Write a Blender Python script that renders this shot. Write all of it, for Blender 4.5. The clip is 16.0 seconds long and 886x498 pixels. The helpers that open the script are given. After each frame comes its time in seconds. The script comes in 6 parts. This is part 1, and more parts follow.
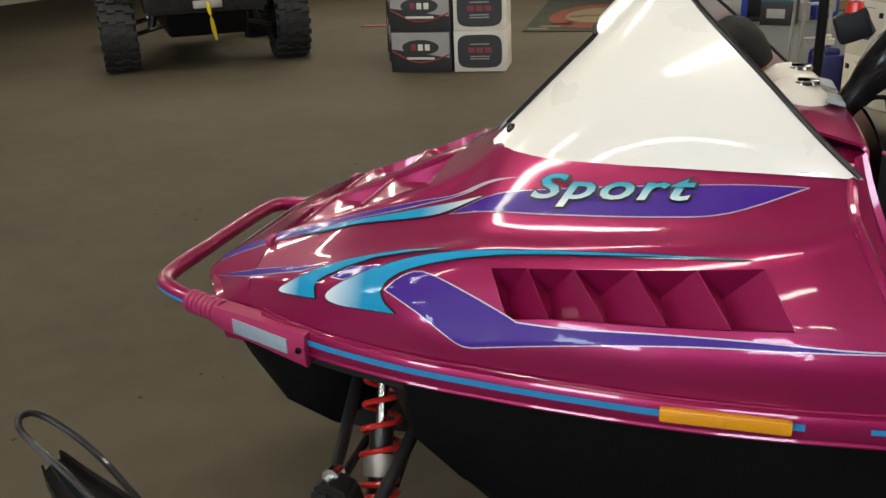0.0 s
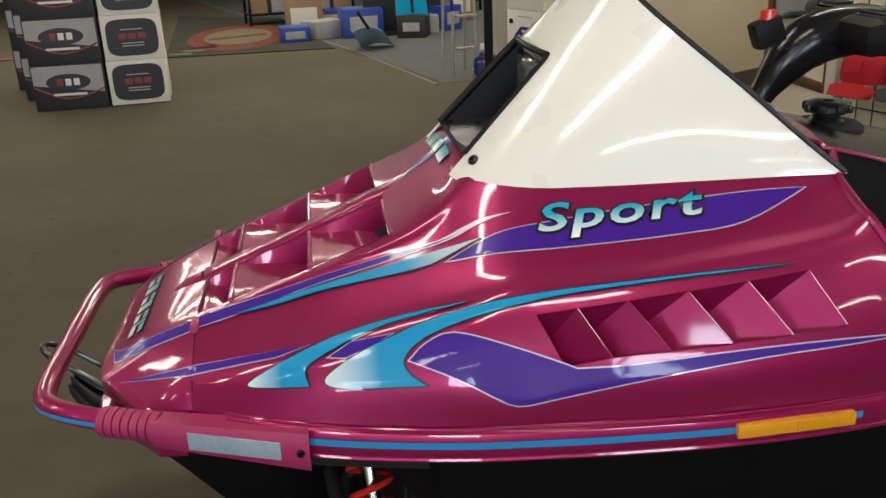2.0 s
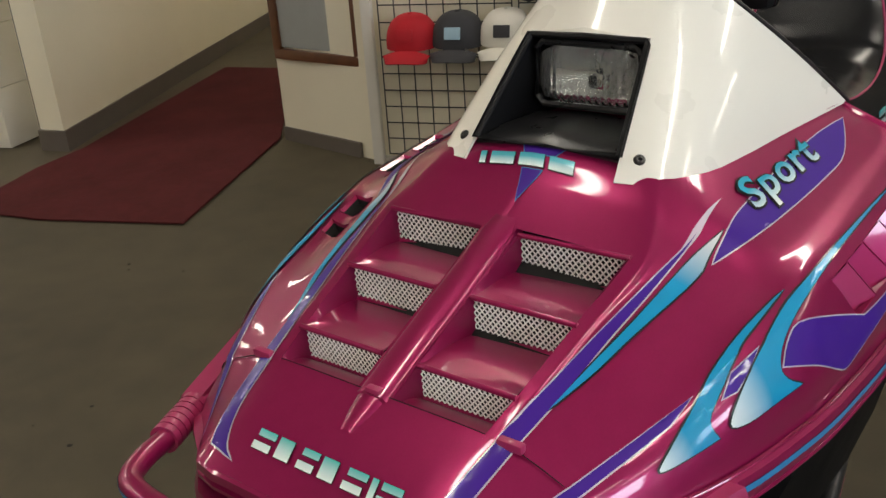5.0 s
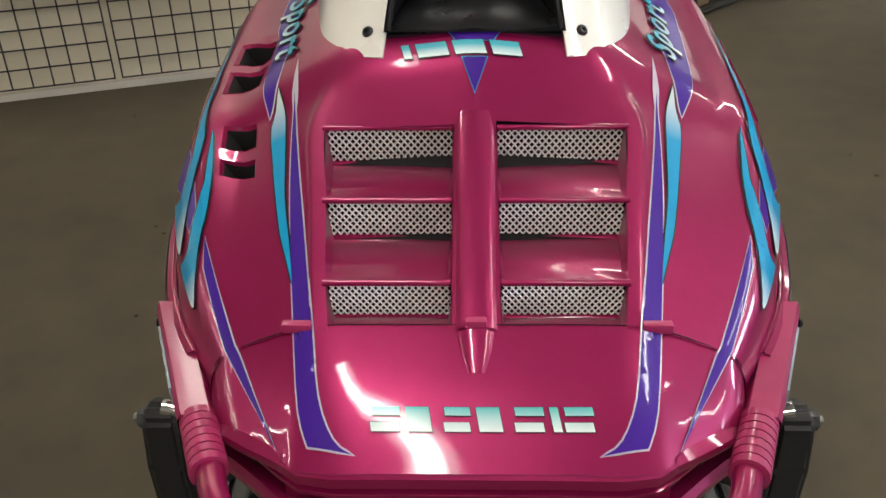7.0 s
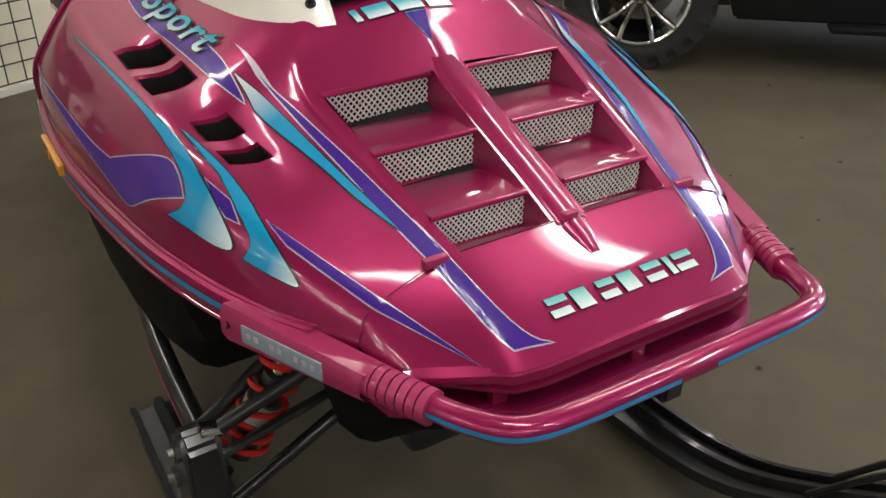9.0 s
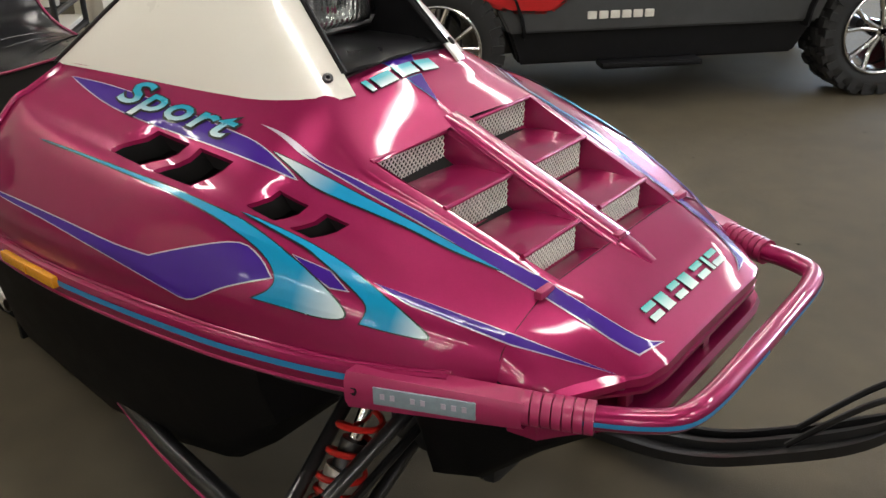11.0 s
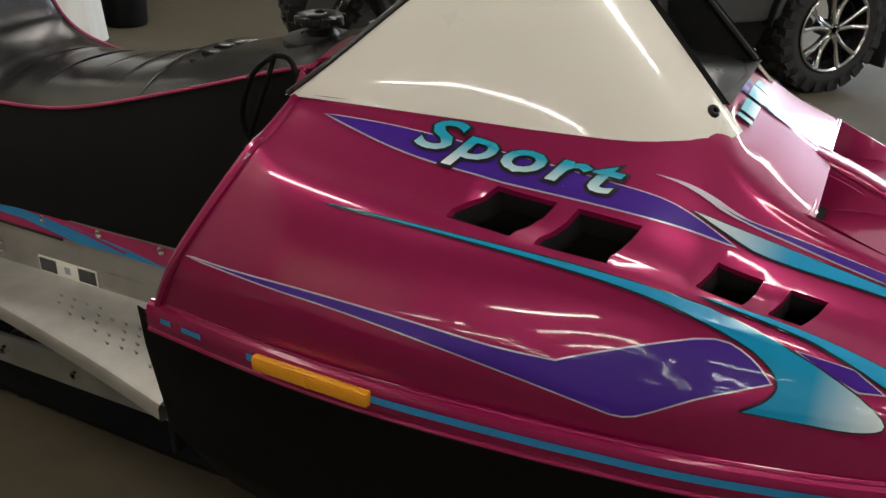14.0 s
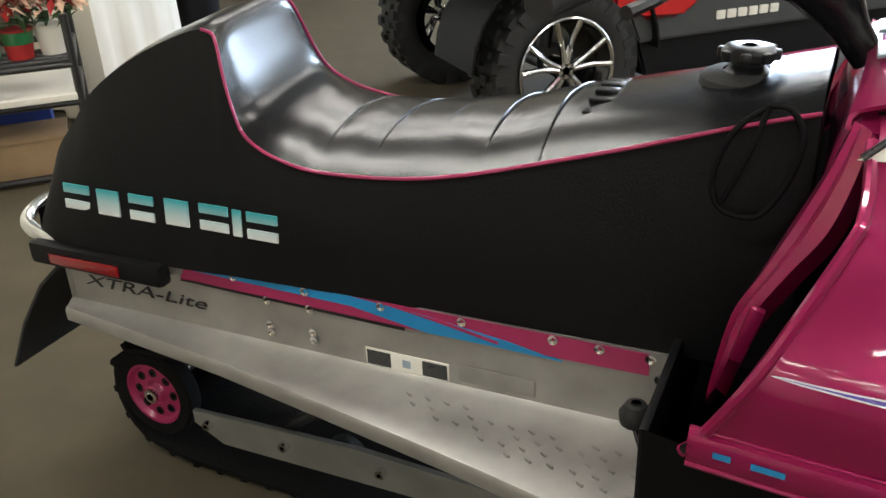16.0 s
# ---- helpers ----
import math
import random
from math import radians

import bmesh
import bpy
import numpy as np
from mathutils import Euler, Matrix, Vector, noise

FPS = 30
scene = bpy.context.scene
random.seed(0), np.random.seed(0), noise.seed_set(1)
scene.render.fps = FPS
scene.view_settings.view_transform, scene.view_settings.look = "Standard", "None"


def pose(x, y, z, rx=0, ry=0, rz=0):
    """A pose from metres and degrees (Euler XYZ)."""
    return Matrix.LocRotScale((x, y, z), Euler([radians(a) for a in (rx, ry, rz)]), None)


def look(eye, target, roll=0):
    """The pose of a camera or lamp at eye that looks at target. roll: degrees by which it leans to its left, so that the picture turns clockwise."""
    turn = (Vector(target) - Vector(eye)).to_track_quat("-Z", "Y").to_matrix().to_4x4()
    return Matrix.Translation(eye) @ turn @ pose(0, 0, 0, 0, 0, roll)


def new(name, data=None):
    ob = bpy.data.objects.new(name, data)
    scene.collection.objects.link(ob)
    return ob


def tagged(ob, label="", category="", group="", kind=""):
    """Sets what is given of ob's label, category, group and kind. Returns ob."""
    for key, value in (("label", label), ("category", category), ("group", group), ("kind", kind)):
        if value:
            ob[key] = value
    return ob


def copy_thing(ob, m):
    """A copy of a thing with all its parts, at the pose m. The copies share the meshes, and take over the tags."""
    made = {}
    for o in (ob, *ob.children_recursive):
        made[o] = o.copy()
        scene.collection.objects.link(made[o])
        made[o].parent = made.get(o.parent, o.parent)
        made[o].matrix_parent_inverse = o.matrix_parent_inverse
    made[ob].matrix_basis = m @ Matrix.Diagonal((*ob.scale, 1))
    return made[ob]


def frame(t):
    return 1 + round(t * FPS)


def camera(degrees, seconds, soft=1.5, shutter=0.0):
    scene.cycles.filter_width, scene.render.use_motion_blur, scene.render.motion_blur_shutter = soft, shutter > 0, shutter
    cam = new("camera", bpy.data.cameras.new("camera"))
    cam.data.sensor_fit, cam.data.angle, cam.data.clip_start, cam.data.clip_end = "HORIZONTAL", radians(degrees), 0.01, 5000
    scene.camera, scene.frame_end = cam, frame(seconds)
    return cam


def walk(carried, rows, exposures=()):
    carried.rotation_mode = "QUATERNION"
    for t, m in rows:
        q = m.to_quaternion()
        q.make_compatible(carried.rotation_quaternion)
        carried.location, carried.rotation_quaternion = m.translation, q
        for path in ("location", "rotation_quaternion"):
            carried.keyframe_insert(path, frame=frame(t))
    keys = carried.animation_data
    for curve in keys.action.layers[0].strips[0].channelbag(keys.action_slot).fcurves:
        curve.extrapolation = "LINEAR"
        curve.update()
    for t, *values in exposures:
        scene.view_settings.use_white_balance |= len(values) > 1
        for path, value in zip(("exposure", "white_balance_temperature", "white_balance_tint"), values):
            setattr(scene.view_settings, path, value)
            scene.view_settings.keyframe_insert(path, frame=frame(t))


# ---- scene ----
cam = camera(53.03, 16.0)
PATH = [
    (0, (0.4012, 1.5593, 1.2447), (0.9507, -0.1311, 0.5735), -2.45),
    (0.5, (0.5057, 1.4825, 1.2439), (1.0417, -0.2275, 0.6124), -2.18),
    (1, (0.6229, 1.4165, 1.2423), (0.8831, -0.3539, 0.6035), -0.45),
    (1.5, (0.7940, 1.4397, 1.2457), (0.7021, -0.3357, 0.5752), -2.51),
    (2, (0.9435, 1.4457, 1.2564), (0.7215, -0.3201, 0.5909), -2.42),
    (2.5, (1.0785, 1.3380, 1.2618), (0.6879, -0.4046, 0.6132), -3.97),
    (3, (1.2282, 1.2368, 1.2667), (0.6837, -0.4558, 0.5970), -1.07),
    (3.2, (1.3157, 1.1960, 1.2674), (0.6914, -0.4743, 0.6115), -0.72),
    (5.3, (1.9235, 0.5978, 1.3235), (0.5052, -0.4012, 0.5486), -2.20),
    (5.5, (1.9543, 0.5405, 1.3261), (0.5127, -0.4206, 0.5464), -0.83),
    (6, (1.9539, 0.3532, 1.3195), (0.4168, -0.4164, 0.5100), -2.39),
    (6.5, (1.9580, 0.2025, 1.3059), (0.3588, -0.2008, 0.3625), -0.21),
    (7, (1.9767, 0.0099, 1.2957), (0.3487, -0.0603, 0.3186), -1.05),
    (7.5, (1.9608, -0.1647, 1.2667), (0.3423, -0.0039, 0.2847), 0.69),
    (8, (1.9217, -0.3302, 1.2515), (0.3537, 0.0798, 0.2598), 0.10),
    (8.5, (1.9408, -0.4824, 1.2484), (0.4362, 0.1925, 0.3046), 2.30),
    (8.7, (1.9580, -0.5576, 1.2496), (0.4907, 0.1912, 0.3030), 1.19),
    (10.8, (1.7427, -1.0223, 1.2699), (0.6454, 0.2735, 0.4174), 0.05),
    (11, (1.7119, -1.0686, 1.2738), (0.6315, 0.2502, 0.4349), -0.75),
    (11.5, (1.6331, -1.1081, 1.2686), (0.6484, 0.3050, 0.4664), 2.15),
    (12, (1.4780, -1.0965, 1.2568), (0.5896, 0.3737, 0.4446), 1.18),
    (12.5, (1.3388, -1.1259, 1.2485), (0.4186, 0.3206, 0.4295), 2.06),
    (13, (1.1819, -1.2042, 1.2611), (0.3097, 0.3002, 0.4954), 1.74),
    (13.5, (1.0578, -1.2503, 1.2526), (0.2561, 0.2651, 0.4335), 2.83),
    (14, (0.9009, -1.2184, 1.2274), (0.1519, 0.3111, 0.3850), 1.75),
    (14.5, (0.7161, -1.1970, 1.2271), (-0.0984, 0.2926, 0.3740), 0.62),
    (15, (0.5037, -1.2444, 1.2323), (-0.3297, 0.2442, 0.3960), 0.13),
    (15.5, (0.3479, -1.2875, 1.2401), (-0.5010, 0.1979, 0.4137), -2.04),
    (16, (0.2037, -1.2568, 1.2272), (-0.5364, 0.2761, 0.3832), -2.13),
]
EXPO = [(0, .14, 6500, 10), (1.0, -.08, 6500, 10), (1.5, 0, 6500, 10), (3, .12, 6500, 10), (5.5, .04, 6450, 10), (6, .12, 6400, 10), (6.5, .34, 6350, 11), (7, .46, 6250, 12), (7.5, .38, 6250, 12), (8, .48, 6250, 12), (8.5, .52, 6200, 12), (11, .58, 6150, 12), (12, .60, 6150, 12), (12.5, .20, 6300, 11), (13, .22, 6300, 11), (13.5, .20, 6300, 11), (14.5, .22, 6150, 12), (15, .45, 6100, 12), (15.5, 1.05, 6000, 10), (16, 1.0, 6000, 9)]
walk(cam, [(t, look(eye, target, roll)) for t, eye, target, roll in PATH], EXPO)


# ---- light ----
world = bpy.data.worlds.new("world")
scene.world = world
world.use_nodes = True
wn = world.node_tree.nodes
sky = wn.new("ShaderNodeTexSky")
sky.sky_type = 'NISHITA'
sky.sun_disc = False
sky.sun_elevation, sky.sun_rotation = radians(30), radians(160)
world.node_tree.links.new(sky.outputs[0], wn["Background"].inputs[0])
wn["Background"].inputs[1].default_value = 0.1

CEIL = 2.75
ROT = radians(21)          # the room is turned against the snowmobile


def room(a, b, z=0.0):
    """A place in the room's own axes (a along the grid wall's normal, b along the wall)."""
    return Vector((a * math.cos(ROT) - b * math.sin(ROT), a * math.sin(ROT) + b * math.cos(ROT), z))


# ---- materials ----
def mat(name, base, rough=0.5, metal=0.0, coat=0.0, coat_rough=0.05, spec=0.5, var=0.12, scale=14.0, bump=0.0, bump_scale=90.0, sheen=0.0, tint=None, emit=None, rvar=0.1):
    """A painted, moulded or woven surface with two sizes of uneven colour, uneven gloss and fine relief."""
    m = bpy.data.materials.new(name)
    m.use_nodes = True
    nt = m.node_tree
    p = nt.nodes["Principled BSDF"]
    tc = nt.nodes.new("ShaderNodeTexCoord")
    n1 = nt.nodes.new("ShaderNodeTexNoise")
    n1.inputs["Scale"].default_value, n1.inputs["Detail"].default_value = scale, 4
    n2 = nt.nodes.new("ShaderNodeTexNoise")
    n2.inputs["Scale"].default_value, n2.inputs["Detail"].default_value = scale * 0.13, 3
    for n in (n1, n2):
        nt.links.new(tc.outputs["Object"], n.inputs["Vector"])
    add = nt.nodes.new("ShaderNodeMath")
    add.operation = 'ADD'
    nt.links.new(n1.outputs[0], add.inputs[0])
    nt.links.new(n2.outputs[0], add.inputs[1])
    ramp = nt.nodes.new("ShaderNodeMapRange")
    ramp.inputs[1].default_value, ramp.inputs[2].default_value = 0.6, 1.4
    nt.links.new(add.outputs[0], ramp.inputs[0])
    mix = nt.nodes.new("ShaderNodeMix")
    mix.data_type = 'RGBA'
    lo = tint if tint else tuple(max(0, c * (1 - var)) for c in base)
    hi = tuple(min(1, c * (1 + var)) for c in base)
    mix.inputs[6].default_value, mix.inputs[7].default_value = (*lo, 1), (*hi, 1)
    nt.links.new(ramp.outputs[0], mix.inputs[0])
    nt.links.new(mix.outputs[2], p.inputs["Base Color"])
    rr = nt.nodes.new("ShaderNodeMapRange")
    rr.inputs[3].default_value, rr.inputs[4].default_value = max(0.02, rough * (1 - rvar)), min(1, rough * (1 + rvar))
    nt.links.new(n1.outputs[0], rr.inputs[0])
    nt.links.new(rr.outputs[0], p.inputs["Roughness"])
    p.inputs["Metallic"].default_value = metal
    p.inputs["Coat Weight"].default_value, p.inputs["Coat Roughness"].default_value = coat, coat_rough
    p.inputs["Specular IOR Level"].default_value = spec
    p.inputs["Sheen Weight"].default_value = sheen
    if bump:
        n3 = nt.nodes.new("ShaderNodeTexNoise")
        n3.inputs["Scale"].default_value, n3.inputs["Detail"].default_value = bump_scale, 5
        nt.links.new(tc.outputs["Object"], n3.inputs["Vector"])
        b = nt.nodes.new("ShaderNodeBump")
        b.inputs["Strength"].default_value, b.inputs["Distance"].default_value = bump, 0.004
        nt.links.new(n3.outputs[0], b.inputs["Height"])
        nt.links.new(b.outputs[0], p.inputs["Normal"])
    if emit:
        p.inputs["Emission Color"].default_value, p.inputs["Emission Strength"].default_value = (*emit[:3], 1), emit[3]
    return m


def fade(name, a, b, axis, lo, hi, rough=0.35, coat=0.4, mid=None):
    """Ink that fades from colour a to colour b along an axis of the thing."""
    m = mat(name, a, rough, coat=coat, spec=.25)
    nt = m.node_tree
    p = nt.nodes["Principled BSDF"]
    tc = nt.nodes.new("ShaderNodeTexCoord")
    sep = nt.nodes.new("ShaderNodeSeparateXYZ")
    nt.links.new(tc.outputs["Object"], sep.inputs[0])
    dot = nt.nodes.new("ShaderNodeVectorMath")
    dot.operation = 'DOT_PRODUCT'
    dot.inputs[1].default_value = axis
    nt.links.new(tc.outputs["Object"], dot.inputs[0])
    mr = nt.nodes.new("ShaderNodeMapRange")
    mr.inputs[1].default_value, mr.inputs[2].default_value = lo, hi
    nt.links.new(dot.outputs["Value"], mr.inputs[0])
    cr = nt.nodes.new("ShaderNodeValToRGB")
    cr.color_ramp.elements[0].color, cr.color_ramp.elements[1].color = (*a, 1), (*b, 1)
    if mid:
        e = cr.color_ramp.elements.new(mid[0])
        e.color = (*mid[1], 1)
    nt.links.new(mr.outputs[0], cr.inputs[0])
    nt.links.new(cr.outputs[0], p.inputs["Base Color"])
    return m


PINK = mat("pink_metallic_paint", (0.30, 0.009, 0.082), 0.34, spec=.25, metal=0.45, coat=0.9, coat_rough=0.05, var=0.05, scale=300, bump=0.012, bump_scale=9)
PINKM = mat("pink_moulded_plastic", (0.35, 0.022, 0.10), 0.42, coat=0.2, var=0.07, scale=60, bump=0.05, bump_scale=300)
WHITE = mat("white_gelcoat", (0.80, 0.78, 0.71), 0.28, coat=0.9, coat_rough=0.05, var=0.02, scale=8)
BLACKP = mat("black_plastic", (0.006, 0.006, 0.007), 0.5, spec=.2, var=0.25, scale=25, bump=0.12, bump_scale=220)
PANP = mat("matt_black_pan_plastic", (0.0035, 0.0035, 0.004), 0.6, spec=.12, var=0.25, scale=25, bump=0.12, bump_scale=220)
BLACKG = mat("black_satin_plastic", (0.012, 0.012, 0.013), 0.28, var=0.2, scale=20, bump=0.04, bump_scale=120)
VINYL = mat("black_seat_vinyl", (0.008, 0.008, 0.009), 0.22, var=0.25, scale=9, bump=0.06, bump_scale=160, spec=.38, rvar=.3)
VINYLS = mat("black_side_vinyl", (0.0045, 0.0045, 0.005), 0.6, spec=.18, var=0.25, scale=9, bump=0.25, bump_scale=300)
TRACKM = mat("black_track_rubber", (0.005, 0.005, 0.005), 0.85, spec=.15, var=0.4, scale=18, bump=0.5, bump_scale=60)
RUBBER = mat("black_rubber", (0.014, 0.014, 0.014), 0.72, var=0.3, scale=18, bump=0.4, bump_scale=120)
STEELB = mat("black_painted_steel", (0.014, 0.014, 0.015), 0.34, coat=0.3, var=0.3, scale=30, bump=0.05)
ALU = mat("scuffed_aluminium", (0.41, 0.40, 0.375), 0.50, metal=0.75, var=0.24, scale=16, bump=0.16, bump_scale=45, rvar=0.4)
CHROME = mat("chrome", (0.78, 0.78, 0.77), 0.14, metal=1.0, var=0.06, scale=30)
REDP = mat("red_spring_paint", (0.55, 0.02, 0.015), 0.3, coat=0.5, var=0.1)
BLUE = mat("blue_stripe_ink", (0.02, 0.24, 0.52), 0.3, coat=0.7, var=0.04)
TEALB = mat("bright_blue_ink", (0.015, 0.33, 0.55), 0.3, coat=0.8, var=0.03)
PURPLE = mat("purple_ink", (0.052, 0.012, 0.25), 0.35, spec=.2, coat=0.5, var=0.04)
SILVER = mat("silver_ink", (0.58, 0.52, 0.62), 0.3, coat=0.8, var=0.03, metal=0.2)
INK = mat("black_ink", (0.01, 0.01, 0.012), 0.35, coat=0.6, var=0.05)
AMBER = mat("amber_reflector", (0.75, 0.32, 0.01), 0.25, coat=0.8, var=0.06, scale=200, bump=0.3, bump_scale=400)
REDL = mat("red_lens", (0.24, 0.006, 0.010), 0.2, coat=0.8, var=0.08)
GREYS = mat("grey_blue_label", (0.27, 0.34, 0.40), 0.4, coat=0.4, var=0.15, scale=120)
# Near-black colour that stands in for the shade inside slots, holes, vents and seams.
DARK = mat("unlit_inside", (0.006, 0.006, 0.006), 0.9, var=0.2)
WIRE = mat("galvanised_wire", (0.80, 0.79, 0.76), 0.35, metal=0.3, var=0.12, scale=80)
DASHB = mat("dark_gauge_face", (0.03, 0.03, 0.034), 0.15, coat=1.0, var=0.2)

# ---- builders ----


def finish(bm, name, material, parent=None, label="", smooth=40.0):
    me = bpy.data.meshes.new(name)
    bmesh.ops.recalc_face_normals(bm, faces=bm.faces[:])
    bm.to_mesh(me)
    bm.free()
    me.materials.append(material)
    if smooth:
        me.shade_smooth()
        me.set_sharp_from_angle(angle=radians(smooth))
    ob = new(name, me)
    if parent:
        ob.parent = parent
    if label:
        tagged(ob, label)
    return ob


def part(name, bm, material, parent, label="", smooth=40.0):
    return finish(bm, name, material, parent, label, smooth)


def thing(name, label, category, group=""):
    return tagged(new(name), label, category, group)


def from_grid(rows, close=False, bm=None, skip=None):
    """A sheet of quads through rows of points. skip(i, j): leaves a cell open."""
    bm = bm or bmesh.new()
    vs = [[bm.verts.new(p) for p in r] for r in rows]
    n = len(rows[0])
    for i in range(len(rows) - 1):
        for j in range(n if close else n - 1):
            if skip and skip(i, j):
                continue
            k = (j + 1) % n
            bm.faces.new((vs[i][j], vs[i][k], vs[i + 1][k], vs[i + 1][j]))
    return bm


def cube(cx, cy, cz, sx, sy, sz, bevel=0.0, rot=None, bm=None, seg=2):
    """A block with rounded edges."""
    own = bmesh.new()
    bmesh.ops.create_cube(own, size=1)
    for v in own.verts:
        v.co = Vector((v.co.x * sx, v.co.y * sy, v.co.z * sz))
    if bevel:
        bmesh.ops.bevel(own, geom=own.edges[:], offset=bevel, segments=seg, affect='EDGES', profile=0.6)
    m = Matrix.Translation((cx, cy, cz)) @ (rot.to_4x4() if rot else Matrix())
    bmesh.ops.transform(own, matrix=m, verts=own.verts[:])
    return join(bm, own)


def join(bm, own):
    if bm is None:
        return own
    me = bpy.data.meshes.new("tmp")
    own.to_mesh(me)
    own.free()
    bm.from_mesh(me)
    bpy.data.meshes.remove(me)
    return bm


def smooth_path(pts, n=6):
    """Points of a smooth curve through the given ones."""
    pts = [Vector(p) for p in pts]
    out = []
    for i in range(len(pts) - 1):
        p0, p1, p2, p3 = pts[max(i - 1, 0)], pts[i], pts[i + 1], pts[min(i + 2, len(pts) - 1)]
        for k in range(n):
            t = k / n
            out.append(0.5 * ((2 * p1) + (p2 - p0) * t + (2 * p0 - 5 * p1 + 4 * p2 - p3) * t * t + (3 * p1 - p0 - 3 * p2 + p3) * t ** 3))
    out.append(pts[-1])
    return out


def tube(pts, r, seg=10, n=6, bm=None, closed=False, flat=1.0):
    """A round bar along a smooth path; r may be a list along the given points."""
    path = smooth_path(pts, n) if n > 1 else [Vector(p) for p in pts]
    rs = [r] * len(path) if not isinstance(r, (list, tuple)) else list(np.interp(np.linspace(0, 1, len(path)), np.linspace(0, 1, len(r)), r))
    own = bmesh.new()
    rings, up = [], Vector((0, 0, 1))
    for i, p in enumerate(path):
        d = (path[min(i + 1, len(path) - 1)] - path[max(i - 1, 0)]).normalized()
        side = d.cross(up)
        if side.length < 0.05:
            side = d.cross(Vector((0, 1, 0)))
        side.normalize()
        u = side.cross(d).normalized()
        rings.append([own.verts.new(p + (side * math.cos(2 * math.pi * k / seg) + u * math.sin(2 * math.pi * k / seg) * flat) * rs[i]) for k in range(seg)])
    for a, b in zip(rings, rings[1:]):
        for k in range(seg):
            own.faces.new((a[k], a[(k + 1) % seg], b[(k + 1) % seg], b[k]))
    if not closed:
        own.faces.new(rings[0][::-1])
        own.faces.new(rings[-1])
    return join(bm, own)


def lathe(profile, seg=24, axis='Z', at=(0, 0, 0), bm=None, ring=False):
    """A turned body from (radius, height) pairs."""
    own = bmesh.new()
    rings = []
    for r, h in profile:
        ring = []
        for k in range(seg):
            a = 2 * math.pi * k / seg
            c, s = r * math.cos(a), r * math.sin(a)
            co = {'Z': (c, s, h), 'Y': (c, h, s), 'X': (h, c, s)}[axis]
            ring.append(own.verts.new(Vector(co) + Vector(at)))
        rings.append(ring)
    for a, b in zip(rings, rings[1:]):
        for k in range(seg):
            own.faces.new((a[k], a[(k + 1) % seg], b[(k + 1) % seg], b[k]))
    if ring:
        for k in range(seg):
            own.faces.new((rings[-1][k], rings[-1][(k + 1) % seg], rings[0][(k + 1) % seg], rings[0][k]))
    if profile[0][0] > 1e-4 and not ring:
        own.faces.new(rings[0][::-1])
    if profile[-1][0] > 1e-4 and not ring:
        own.faces.new(rings[-1])
    bmesh.ops.remove_doubles(own, verts=own.verts[:], dist=1e-5)
    return join(bm, own)


def prism(poly, y0, y1, axis='Y', bm=None, bevel=0.0):
    """An outline given in two axes, drawn out along the third."""
    own = bmesh.new()
    put = {'Y': lambda a, b, h: (a, h, b), 'Z': lambda a, b, h: (a, b, h), 'X': lambda a, b, h: (h, a, b)}[axis]
    lo = [own.verts.new(put(a, b, y0)) for a, b in poly]
    hi = [own.verts.new(put(a, b, y1)) for a, b in poly]
    own.faces.new(lo[::-1])
    own.faces.new(hi)
    for i in range(len(poly)):
        j = (i + 1) % len(poly)
        own.faces.new((lo[i], lo[j], hi[j], hi[i]))
    if bevel:
        bmesh.ops.bevel(own, geom=own.edges[:], offset=bevel, segments=2, affect='EDGES')
    return join(bm, own)


def thicken(bm, d):
    bmesh.ops.recalc_face_normals(bm, faces=bm.faces[:])
    bmesh.ops.solidify(bm, geom=bm.faces[:], thickness=d)
    return bm


# ---- the snowmobile ----
sled = thing("snowmobile", "magenta metallic snowmobile with white windshield cowl and black seat", "snowmobile")

# Hood: lines that run from nose to tail, each by its (x, y, z) at the same stations, half a side.
ST = [1.17, 1.08, 0.98, 0.87, 0.80, 0.73, 0.62, 0.46, 0.30, 0.20]
HOOD_LINES = [
    [(0, .692), (0, .729), (0, .768), (0, .815), (0, .857), (0, .903), (0, .91), (0, .91), (0, .91), (0, .91)],
    [(.028, .692), (.028, .729), (.028, .768), (.028, .815), (.028, .856), (.028, .902), (.028, .91), (.028, .91), (.028, .91), (.028, .91)],
    [(.168, .692), (.180, .727), (.190, .764), (.203, .806), (.185, .84), (.150, .887), (.19, .89), (.23, .89), (.27, .89), (.28, .89)],
    [(.190, .690), (.203, .722), (.216, .758), (.232, .795), (.225, .823), (.205, .868), (.235, .872), (.265, .872), (.295, .877), (.30, .879)],
    [(.215, .682), (.236, .710), (.254, .747), (.272, .775), (.283, .795), (.290, .824), (.292, .838), (.303, .851), (.322, .864), (.315, .871)],
    [(.262, .664), (.292, .693), (.318, .724), (.340, .752), (.350, .768), (.356, .788), (.364, .798), (.368, .815), (.378, .833), (.368, .848)],
    [(.288, .652), (.330, .680), (.364, .710), (.390, .738), (.404, .752), (.412, .766), (.421, .776), (.426, .790), (.426, .808), (.405, .825)],
    [(.302, .636), (.350, .656), (.390, .674), (.425, .682), (.445, .678), (.458, .664), (.470, .682), (.483, .690), (.484, .698), (.472, .706)],
    [(.312, .612), (.366, .612), (.406, .613), (.436, .615), (.450, .617), (.460, .619), (.473, .622), (.487, .626), (.487, .626), (.473, .618)],
    [(.314, .590), (.368, .592), (.410, .594), (.440, .594), (.455, .594), (.465, .594), (.478, .594), (.490, .594), (.488, .594), (.470, .590)],
]
REAR_X = [.24, .24, .24, .24, .242, .242, .232, .170, .124, .104]
NX = 96


